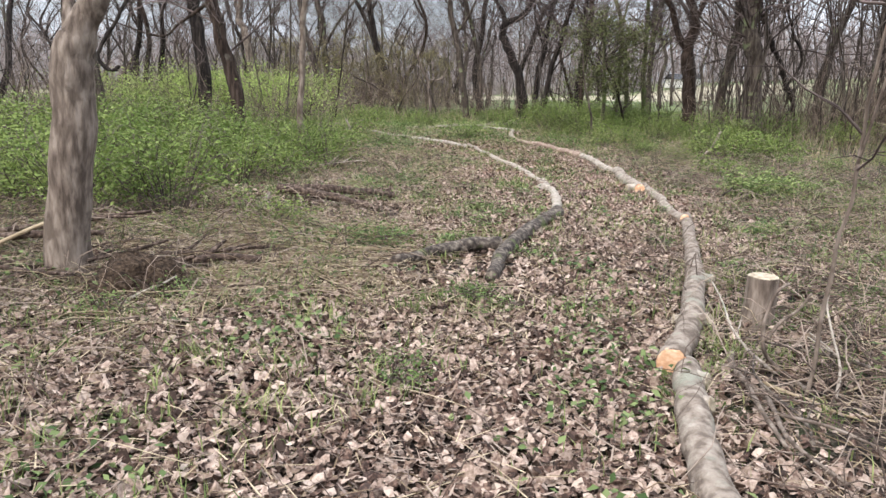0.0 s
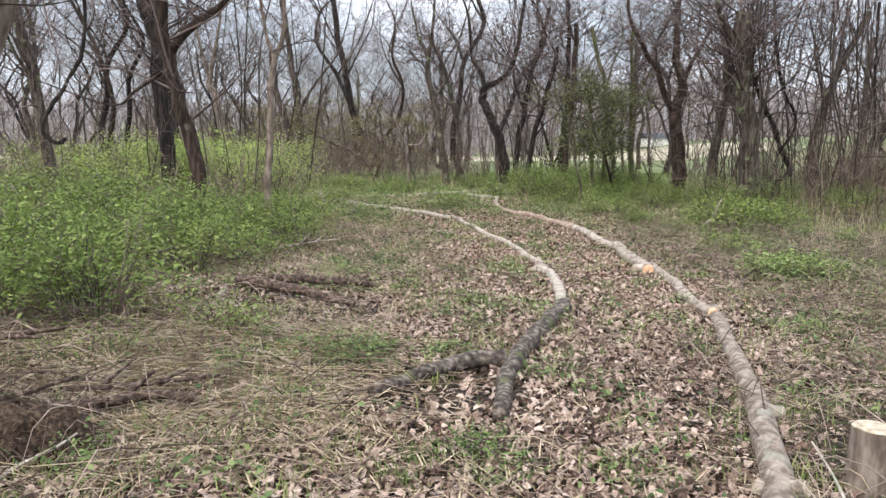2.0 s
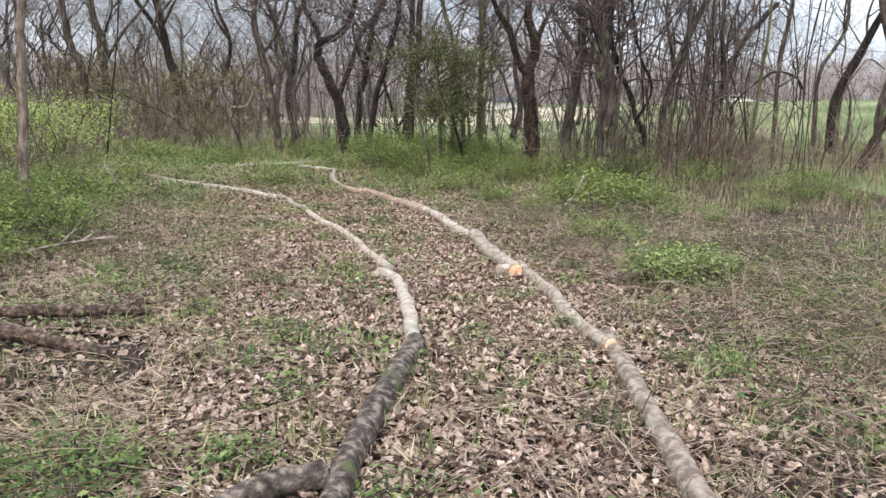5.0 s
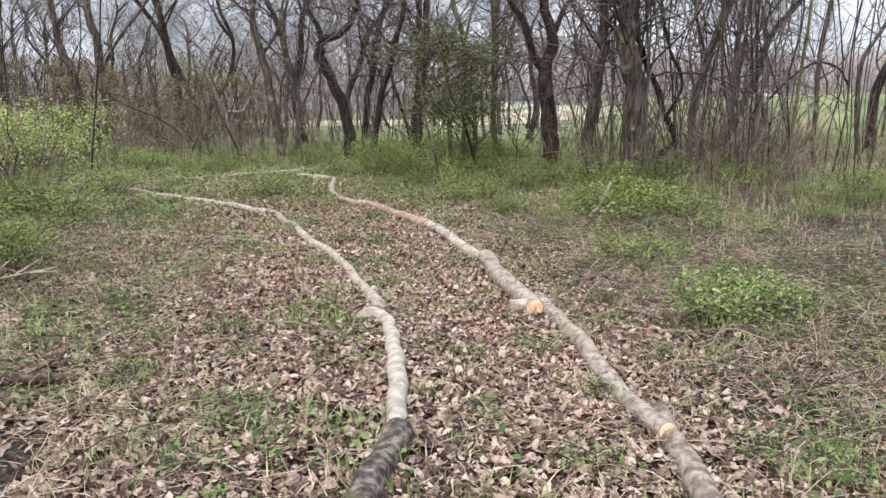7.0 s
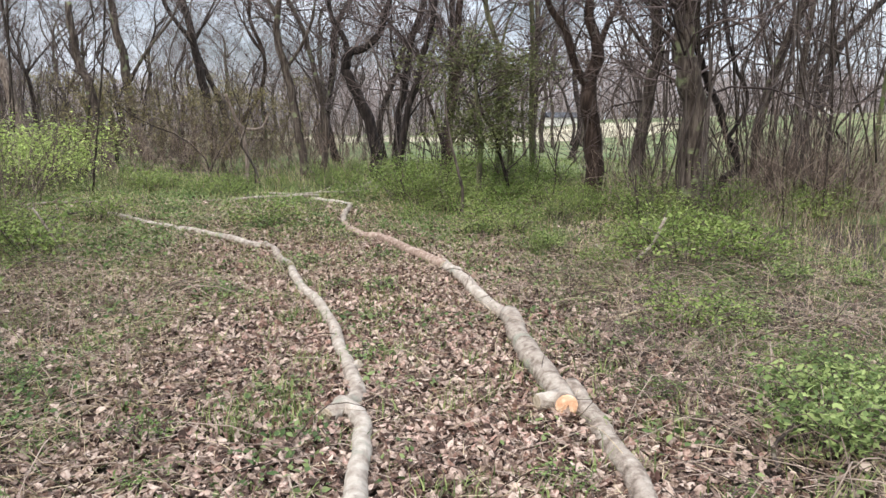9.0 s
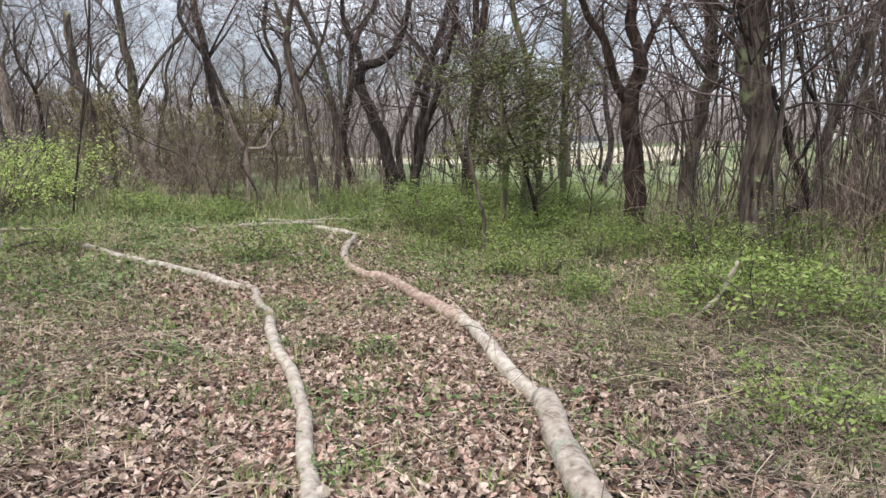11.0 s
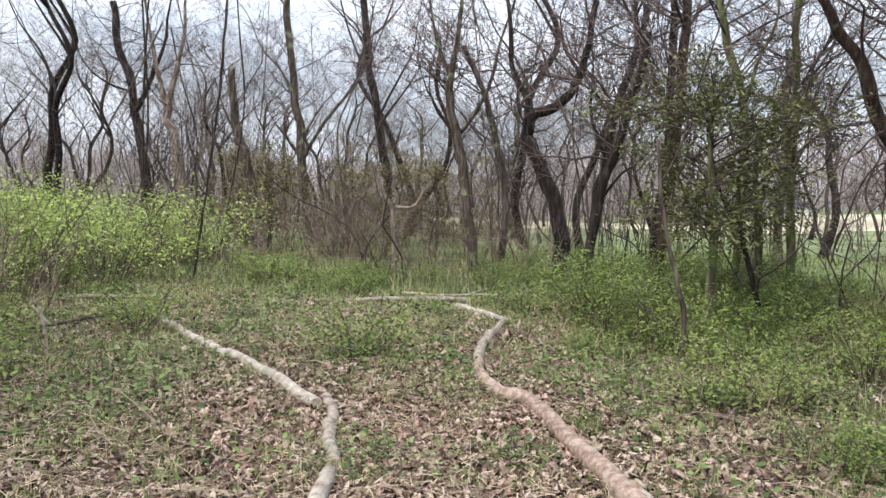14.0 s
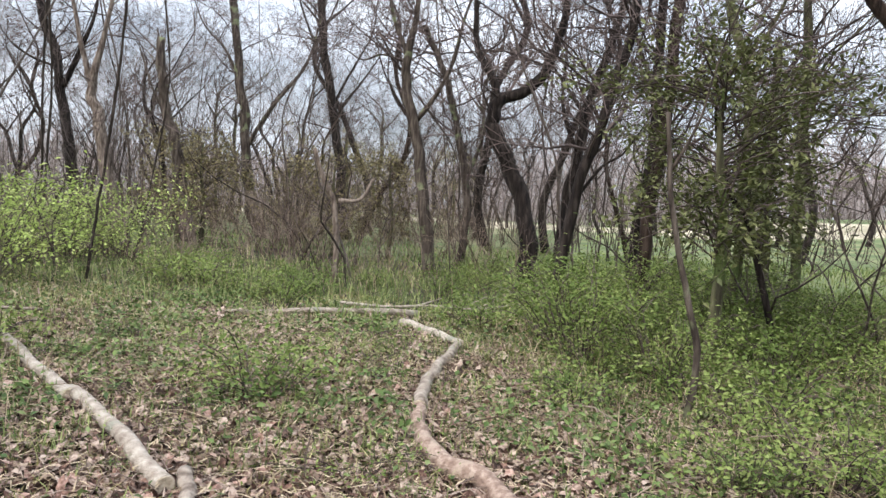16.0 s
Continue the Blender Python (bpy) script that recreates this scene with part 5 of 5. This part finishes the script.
def leafy(x, y):
    d = np.abs(from_path(x, y))
    bare = 1 - 0.65 * np.clip((x - 1.2) / 0.3, 0, 1) * np.clip((6.5 - y) / 2, 0, 1)
    bare = bare * (1 - 0.55 * np.clip((x - 2.7) / 0.3, 0, 1) * (y > 6.5) * (y < 12.5))
    return bare * np.clip(np.exp(-(d / 2.1) ** 4) * (0.45 + 0.75 * patches(x, y, 0.5, 7)) + 0.12 + 0.4 * np.clip((x + 3.8) / 1.2, 0, 1) * np.clip((0.8 - x) / 0.8, 0, 1) * np.clip((y - 5) / 1.5, 0, 1) * np.clip((14 - y) / 2, 0, 1) * (0.4 + patches(x, y, 0.7, 8)) + 0.45 * np.clip((5.2 - y) / 1.5, 0, 1) * np.clip((1.6 - x) / 0.8, 0, 1) * np.clip((x + 4.5) / 1.5, 0, 1), 0, 1) * np.interp(y, [13.5, 15.5, 17.5, 19], [1, 0.9, 0.6, 0.25])


def grassy(x, y):
    d = np.abs(from_path(x, y))
    return np.clip(1.1 * patches(x, y, 0.32, 9) ** 3 + 0.22 * (d > 1.9) * patches(x, y, 0.9, 10) - 0.3 * np.exp(-(d / 0.7) ** 2) * (y < 13) - 0.15 * (y < 4.0) - 0.35 * ((x > 2.8) & (y > 7) & (y < 12.5)) - 0.2 * ((x < 0.5) & (y > 6.5) & (y < 13)) + 0.3 * np.clip((y - 12.5) / 3, 0, 1) * patches(x, y, 0.5, 11), 0.03, 1)


x, y = sample(185000, -6.0, 7.0, -2.0, 19.5, leafy)
carpet = new("leaf_litter", litter(rng, x, y, 0.047).mesh("leaf_litter", LITTER, False))
tagged(carpet, "carpet of curled dry tan and reddish-brown leaves", "leaf litter", kind="stuff")
x, y = sample(34000, -5.0, 6.0, -1.5, 16.0, lambda x, y: np.clip(leafy(x, y) + 0.25, 0, 1))
crumbs = new("leaf_crumbs", litter(rng, x, y, 0.02).mesh("leaf_crumbs", LITTER, False))
tagged(crumbs, "small broken bits of dry tan leaves", "leaf litter", kind="stuff")
x, y = sample(15000, -2.5, 4.2, 7.0, 17.5, lambda x, y: np.clip(np.exp(-(from_path(x, y) / 1.5) ** 4) * (0.2 + 0.8 * patches(x, y, 0.6, 91)) * np.interp(y, [7, 9, 15, 17], [0.2, 1, 1, 0.2]), 0, 1))
tagged(new("warm_leaf_litter", litter(rng, x, y, 0.048).mesh("warm_leaf_litter", LITTER_WARM, False)), "drift of orange-brown dry leaves along the track", "leaf litter", kind="stuff")
x, y = sample(260, -2.5, 3.6, 0.6, 12.5, leafy)
forms = [litter(rng, np.zeros(1), np.full(1, 3.0), 0.075).mesh("leaf", LITTER, False) for _ in range(16)]
base_z = float(ground_z(0.0, 3.0))
for i in range(260):
    ob = new("leaf", forms[i % 16])
    ob.matrix_basis = pose(x[i], y[i], float(ground_z(x[i], y[i])) + 0.015, 0, 0, rng.uniform(0, 360)) @ Matrix.Translation((0, -3.0, -base_z))
    ob.parent = carpet


def blades(rng, x, y, height, width, lean=0.5, flat=False):
    n = len(x)
    h = height * rng.uniform(0.45, 1.3, n)
    a = rng.uniform(0, 6.283, n)
    u = np.stack([np.cos(a), np.sin(a), np.zeros(n)], -1)
    side = np.stack([-np.sin(a), np.cos(a), np.zeros(n)], -1) * (width * rng.uniform(0.6, 1.3, n))[:, None]
    p = np.stack([x, y, ground_z(x, y) - (0 if flat else 0.01)], -1)
    up = np.array((0, 0, 1.0))
    if flat:
        p = p + up * rng.uniform(0.025, 0.07, n)[:, None]
        m = p + u * (h * 0.5)[:, None] + up * (h * rng.uniform(0.0, 0.09, n))[:, None]
        t = p + u * h[:, None] + up * (h * rng.uniform(-0.02, 0.1, n))[:, None]
    else:
        b = np.abs(rng.normal(lean, 0.3, n))[:, None]
        m = p + u * h[:, None] * 0.25 * b + up * h[:, None] * 0.55
        t = p + u * h[:, None] * 0.8 * b + up * (h * rng.uniform(0.65, 1.0, n))[:, None]
    s = Shape()
    v = np.stack([p - side, p + side, m + side * 0.8, m - side * 0.8, t], 1)
    k = (np.arange(n) * 5)[:, None]
    s.add(v.reshape(-1, 3), k + np.array([[0, 1, 2, 3]]), k + np.array([[3, 2, 4]]))
    return s


x, y = sample(72000, -8, 10, -1.5, 25.0, grassy)
tagged(new("grass", blades(rng, x, y, 0.14, 0.0036).mesh("grass", GRASS)), "short green grass growing through dead leaves", "grass", kind="stuff")
x, y = sample(42000, -14, 26, 14, 34.0, lambda x, y: np.clip(0.3 + patches(x, y, 1.2, 12), 0, 1) * ((y > 18) | (x > 11)))
tagged(new("tall_grass", blades(rng, x, y, 0.19, 0.008, 0.9).mesh("tall_grass", GRASS)), "taller green grass at the edge of the wood", "grass", kind="stuff")
x, y = sample(62000, -7, 10.5, -1.5, 21, lambda x, y: np.clip(0.15 + patches(x, y, 0.6, 15) * 0.7 + 0.5 * (np.abs(from_path(x, y)) > 1.7), 0, 1))
tagged(new("straw", blades(rng, x, y, 0.17, 0.003, flat=True).mesh("straw", STRAW)), "pale dead grass stalks lying flat", "straw", kind="stuff")
x, y = sample(10000, -6, 11, 1.5, 22, lambda x, y: np.clip((np.abs(from_path(x, y)) > 1.6) * patches(x, y, 0.7, 18) * (0.35 + 0.65 * (x > 1)) * (1 - 0.6 * (y < 12)), 0, 1))
tagged(new("dry_weeds", blades(rng, x, y, 0.28, 0.0025, 0.8).mesh("dry_weeds", STRAW)), "standing pale dry weed stalks", "dry weeds", kind="stuff")
x, y = sample(34000, -5.5, 7.5, -1.0, 18, lambda x, y: 0.4 + 0.6 * patches(x, y, 0.4, 41))
tagged(new("twig_debris", blades(rng, x, y, 0.13, 0.0035, flat=True).mesh("twig_debris", BRUSH)), "small broken brown twigs strewn over the leaves", "twigs", kind="stuff")
# wiry dead stems lying bent and crossed
def wiry(rng, x, y, angle, length, thick, lift):
    """Bent thin stems, each a three-sided tube of four pieces."""
    n = len(x)
    f = np.linspace(0, 1, 5)[None, :]
    bend = rng.normal(0, 0.55, n)[:, None]
    a = angle[:, None] + bend * (f - 0.5) + rng.normal(0, 0.16, (n, 5))
    step = (length / 4)[:, None]
    cx = x[:, None] + np.cumsum(np.cos(a) * step, 1)
    cy = y[:, None] + np.cumsum(np.sin(a) * step, 1)
    arch = rng.uniform(0, 1, n)[:, None] ** 2 * lift
    cz = ground_z(cx, cy) + 0.03 + rng.uniform(0, 0.03, n)[:, None] + arch * np.sin(math.pi * (f * 0.8 + 0.1)) + rng.normal(0, 0.006, (n, 5))
    r = (thick * rng.uniform(0.6, 1.4, n))[:, None] * (1.15 - 0.6 * f)
    rings = []
    for k in range(3):
        w = 2.0944 * k
        rings.append(np.stack([cx - np.sin(a) * r * math.cos(w), cy + np.cos(a) * r * math.cos(w), cz + r * math.sin(w)], -1))
    v = np.stack(rings, 2)
    quads = np.array([(i * 3 + k, i * 3 + (k + 1) % 3, (i + 1) * 3 + (k + 1) % 3, (i + 1) * 3 + k) for i in range(4) for k in range(3)])
    s = Shape()
    s.add(v.reshape(-1, 3), ((np.arange(n) * 15)[:, None, None] + quads[None]).reshape(-1, 4))
    return s


def verge(x, y):
    d = from_path(x, y)
    near = np.clip((6.5 - y) / 2, 0, 1) * np.clip((x - 1.25) / 0.3, 0, 1) * np.clip((4.2 - x) / 1.0, 0, 1)
    left = np.clip((7.6 - y) / 1, 0, 1) * np.clip((y - 3.6) / 1, 0, 1) * np.clip((-0.2 - x) / 0.6, 0, 1)
    return np.clip(0.06 + 0.9 * near + 0.7 * left + 0.45 * (np.abs(d) > 1.8) * patches(x, y, 0.6, 52), 0, 1)


x, y = sample(3600, -5.5, 6.5, -0.5, 15.5, lambda x, y: verge(x, y) * (1 - 0.7 * ((x > 1.2) & (y < 6))))
tagged(new("dead_stalks", wiry(rng, x, y, rng.uniform(0, 6.283, 3600), rng.uniform(0.15, 0.7, 3600), 0.0022, 0.12).mesh("dead_stalks", STRAW)), "pale bent dead stalks lying crossed on the ground", "straw", kind="stuff")
x, y = sample(7600, -5.5, 7.5, -0.5, 15.5, lambda x, y: np.clip(verge(x, y) + 0.5 * ((x > 2.9) & (y > 5) & (y < 13)), 0, 1))
tagged(new("wiry_brush", wiry(rng, x, y, rng.uniform(0, 6.283, 7600), rng.uniform(0.15, 0.8, 7600), 0.003, 0.24).mesh("wiry_brush", BRUSH)), "tangled thin brown dead stems beside the track", "brush", kind="stuff")
x, y = rng.uniform(-3.0, -0.9, 110), rng.normal(5.75, 0.5, 110)
tagged(new("dead_stalks", wiry(rng, x, y, rng.normal(0.05, 0.3, 110), rng.uniform(0.6, 1.7, 110), 0.0032, 0.09).mesh("dead_stalks", STRAW)), "long pale dead stalks lying side by side", "straw", kind="stuff")
x, y = sample(2200, -5.5, 7.0, 2.0, 13.5, lambda x, y: np.clip((np.abs(from_path(x, y)) > 1.5) * (0.35 + 0.65 * (x > 1.6)) * (0.25 + patches(x, y, 0.8, 71)), 0, 1))
tagged(new("green_stems", wiry(rng, x, y, rng.uniform(0, 6.283, 2200), rng.uniform(0.12, 0.5, 2200), 0.0024, 0.3).mesh("green_stems", WEED)), "thin arching olive-green weed stems", "weeds", kind="stuff")
x, y = sample(5000, 4.5, 17, 9, 21.0, lambda x, y: np.clip((x + y > 21) * (0.25 + patches(x, y, 1.0, 72)), 0, 1))
tagged(new("dry_brush", blades(rng, x, y, 0.42, 0.0035, 0.7).mesh("dry_brush", BRUSH)), "standing dead brown weeds at the meadow edge", "dry weeds", kind="stuff")
x, y = sample(17000, -3.5, 4.0, 11.5, 19.5, lambda x, y: np.clip(0.3 + 0.6 * patches(x, y, 0.5, 81), 0, 1))
tagged(new("straw", blades(rng, x, y, 0.1, 0.0042, flat=True).mesh("straw", STRAW)), "short pale dead grass and stalks on the track", "straw", kind="stuff")
x, y = sample(1300, -8.5, 2.5, 19.0, 26.0, lambda x, y: np.clip(0.2 + patches(x, y, 0.9, 82), 0, 1))
tagged(new("pale_grass", blades(rng, x, y, 0.36, 0.0035, 0.6).mesh("pale_grass", STRAW)), "tall pale dry grass among green shrubs", "grass", kind="stuff")
x, y = sample(6500, -4.0, 0.6, 3.6, 8.5, lambda x, y: np.clip(0.2 + 0.8 * patches(x, y, 0.7, 83), 0, 1) * (0.3 + 0.7 * (x < -0.2)))
tagged(new("straw", blades(rng, x, y, 0.2, 0.0036, flat=True).mesh("straw", STRAW)), "long pale dead grass lying over the leaves", "straw", kind="stuff")
x, y = sample(9000, -3.5, 4.0, 11.0, 19.5, lambda x, y: np.clip(patches(x, y, 0.45, 84) ** 3, 0, 1))
tagged(new("grass", blades(rng, x, y, 0.09, 0.0042).mesh("grass", GRASS)), "short green grass among straw and leaves", "grass", kind="stuff")
low_weeds = Shape()


def off_poles(x, y):
    """Nought on the poles that line the track, one beside them."""
    left = np.interp(y, [9.3, 12.5, 14.3, 16.3], [1.35, 0.95, 0.5, -1.78])
    right = np.interp(y, [9.2, 11.1, 13.1, 14.4, 15.5, 17.1, 18.3], [2.5, 2.66, 2.38, 1.9, 1.46, 1.6, 0.98])
    return np.clip(np.minimum(np.minimum(np.abs(x - left), np.abs(x - right)), np.where((x > -1.2) & (x < 1.2), np.abs(y - 18.3 - 0.24 * x), 9)) / 0.12 - 0.6, 0, 1)


x, y = sample(7500, -4.0, 4.5, 12.5, 19.5, lambda x, y: np.clip(patches(x, y, 0.4, 92) ** 3 * 1.4 * np.interp(y, [12.5, 15], [0.4, 1]), 0, 1) * off_poles(x, y))
leaves(low_weeds, rng, np.stack([x, y, ground_z(x, y) + np.abs(rng.normal(0.05, 0.05, len(x)))], -1), 0.052, 0.5, 0.28)
tagged(new("fresh_weeds", low_weeds.mesh("fresh_weeds", FRESH)), "fresh green weeds creeping over the end of the track", "weeds", kind="stuff")
x, y = sample(30000, -6.0, 3.6, 9.5, 20.5, lambda x, y: np.clip(0.1 + patches(x, y, 0.6, 101), 0, 1) * np.where(x < -1.5, np.interp(y, [10, 13], [0.25, 1]), np.interp(y, [12.5, 15.5], [0.05, 1])) * off_poles(x, y))
tagged(new("matted_grass", blades(rng, x, y, 0.085, 0.0042, 1.4).mesh("matted_grass", KHAKI)), "matted khaki grass leaning over dead leaves", "grass", kind="stuff")
# tufts of longer grass
cx, cy = sample(900, -5, 7, 1.5, 19.0, lambda x, y: np.clip(0.25 + 0.5 * patches(x, y, 0.5, 33) - 0.2 * (np.abs(from_path(x, y)) < 0.6), 0, 1))
x, y = np.repeat(cx, 34) + rng.normal(0, 0.06, 900 * 34), np.repeat(cy, 34) + rng.normal(0, 0.06, 900 * 34)
tagged(new("grass_tufts", blades(rng, x, y, 0.125, 0.0038, 0.8).mesh("grass_tufts", GRASS)), "scattered tufts of green grass", "grass", kind="stuff")
# leafy weeds low on the ground
weeds = Shape()
x, y = sample(46000, -6.5, 8, 0, 21, lambda x, y: np.clip(patches(x, y, 0.3, 21) ** 7 * 2.4 + 0.4 * np.clip((y - 13.5) / 2, 0, 1) * patches(x, y, 0.45, 22) ** 2 + 0.14 * (np.abs(from_path(x, y)) > 1.9) * patches(x, y, 0.7, 23) ** 2, 0, 1) * off_poles(x, y))
leaves(weeds, rng, np.stack([x, y, ground_z(x, y) + np.abs(rng.normal(0.04, 0.045, len(x)))], -1), 0.046, 0.5, 0.3)
tagged(new("ground_weeds", weeds.mesh("ground_weeds", WEED)), "small green weeds creeping over the dead leaves", "weeds", kind="stuff")


def twig(rng, x, y, length, r, mat, label, rise=0.0, angle=None):
    a = rng.uniform(0, 6.28) if angle is None else radians(angle)
    d = np.array((math.cos(a), math.sin(a), 0))
    n = np.array((-d[1], d[0], 0))
    pts = []
    for i in range(5):
        q = np.array((x, y, 0.0)) + d * length * (i / 4) + n * rng.normal(0, length * 0.04)
        q[2] = float(ground_z(q[0], q[1])) + r + 0.012 + rise * i / 4 + abs(rng.normal(0, length * 0.012))
        pts.append(q)
    c = spline(pts, 3)
    s = Shape()
    s.tube(c, np.linspace(r, r * 0.45, len(c)), 6, 0.05, True, rng)
    for k in range(rng.integers(1, 4)):
        b = c[rng.integers(3, len(c) - 2)]
        e = unit(d * 0.7 + n * rng.choice([-0.7, 0.7]) + np.array((0, 0, rng.uniform(0.0, 0.5))))
        s.tube([b, b + e * length * 0.12, b + e * length * 0.24 + n * 0.01], [r * 0.6, r * 0.45, r * 0.25], 5)
    ob = new("fallen_twig", s.mesh("fallen_twig", mat))
    return tagged(ob, label, "twig", "twigs lying on the ground")


def forked(name, runs, r, label):
    """A dead branch with its side branches, leaning on the ground."""
    thing = new(name)
    thing.location = Vector(runs[0][0])
    tagged(thing, label, "branch")
    for i, run in enumerate(runs):
        c = spline(run, 6)
        s = Shape()
        s.tube(c, np.linspace(r, r * 0.55, len(c)) * (1 if i == 0 else 0.75), 8, 0.05, True, rng)
        part("stem" if i == 0 else "side_branch", s, BARK["pale"], thing)


forked("dead_branch", [[(1.72, 3.14, 0.13), (1.65, 3.3, 0.17), (1.55, 3.3, 0.27), (1.53, 3.3, 0.41), (1.58, 3.32, 0.56), (1.65, 3.35, 0.6)], [(1.54, 3.3, 0.33), (1.62, 3.32, 0.42), (1.7, 3.34, 0.47), (1.77, 3.36, 0.55)]], 0.0125, "pale forked dead branch leaning beside a stump")
forked("dead_branch", [[(1.51, 3.58, 0.17), (1.42, 3.35, 0.19), (1.42, 3.1, 0.17), (1.5, 2.95, 0.16)], [(1.42, 3.2, 0.18), (1.34, 2.85, 0.2), (1.32, 2.55, 0.17)]], 0.018, "grey crooked dead branch lying in brush")
forked("dead_branch", [[(1.48, 3.15, 0.17), (1.4, 2.85, 0.19), (1.36, 2.6, 0.17), (1.42, 2.3, 0.16)], [(1.39, 2.8, 0.19), (1.52, 2.62, 0.22), (1.68, 2.5, 0.18)]], 0.012, "thin pale dead branch lying in brush")
for i in range(220):
    px, py = rng.uniform(-4, 5.5), rng.uniform(1.5, 17)
    twig(rng, px, py, rng.uniform(0.25, 0.9), rng.uniform(0.003, 0.009), [STRAW, VINE, LOG_DARK, LOG_DARK][i % 4], "thin bare twig lying on the leaves", 0.0)
for px, py, ln, r, ang, rise, mat in (
    (-1.76, 7.34, 0.92, 0.015, -45, 0.0, LOG), (-1.0, 8.52, 0.55, 0.032, 26, 0.0, ROTTEN), (2.11, 5.64, 1.05, 0.016, -92, 0.0, LOG_DARK), (-3.6, 4.9, 1.2, 0.045, 8, 0.15, ROTTEN), (-3.5, 5.15, 1.3, 0.03, 18, 0.2, ROTTEN), (-2.75, 4.35, 1.0, 0.02, 25, 0.2, ROTTEN), (-3.3, 4.5, 1.1, 0.022, -12, 0.1, ROTTEN),
    (-2.2, 4.75, 0.95, 0.045, 8, 0.06, ROTTEN), (-2.3, 4.95, 1.1, 0.022, 14, 0.1, ROTTEN), (-3.2, 4.2, 0.9, 0.022, 28, 0.4, STRAW), 
    (3.9, 9.2, 0.8, 0.012, 5, 0.05, STRAW), (3.4, 10.9, 1.0, 0.012, 20, 0.1, STRAW),
    (-1.9, 4.0, 0.45, 0.012, 55, 0.1, LOG), (-2.3, 5.3, 1.5, 0.01, 4, 0.03, STRAW), (-2.2, 5.5, 1.7, 0.009, 2, 0.05, STRAW), (-1.3, 5.25, 1.1, 0.008, 10, 0.02, STRAW),
    (2.25, 3.75, 0.5, 0.01, 200, -0.02, LOG_DARK), (1.5, 3.2, 0.5, 0.011, -50, 0.0, STRAW), (2.3, 3.1, 0.8, 0.011, 155, 0.12, LOG_DARK), (2.4, 2.2, 0.8, 0.012, 120, 0.2, LOG_DARK), (1.6, 3.3, 0.6, 0.009, 100, 0.3, LOG), (1.75, 3.0, 0.7, 0.008, 70, 0.4, LOG), (1.5, 2.6, 0.7, 0.009, 95, 0.1, LOG_DARK), (2.0, 2.9, 0.9, 0.012, -20, 0.1, STRAW),
    (-3.2, 16.9, 1.5, 0.025, -8, 0.1, LOG), (-2.6, 15.2, 0.8, 0.02, 30, 0.15, LOG_DARK), (-3.9, 9.6, 0.9, 0.02, 50, 0.5, LOG), (-2.3, 10.2, 1.2, 0.02, 20, 0.2, LOG),
    (2.75, 11.3, 0.5, 0.012, -40, 0.0, LOG_DARK), (3.2, 8.4, 0.5, 0.012, 40, 0.2, LOG_DARK), (0.2, 19.0, 2.0, 0.02, 8, 0.1, LOG),
):
    twig(rng, px, py, ln, r, mat, "broken branch lying in the undergrowth", rise, ang)
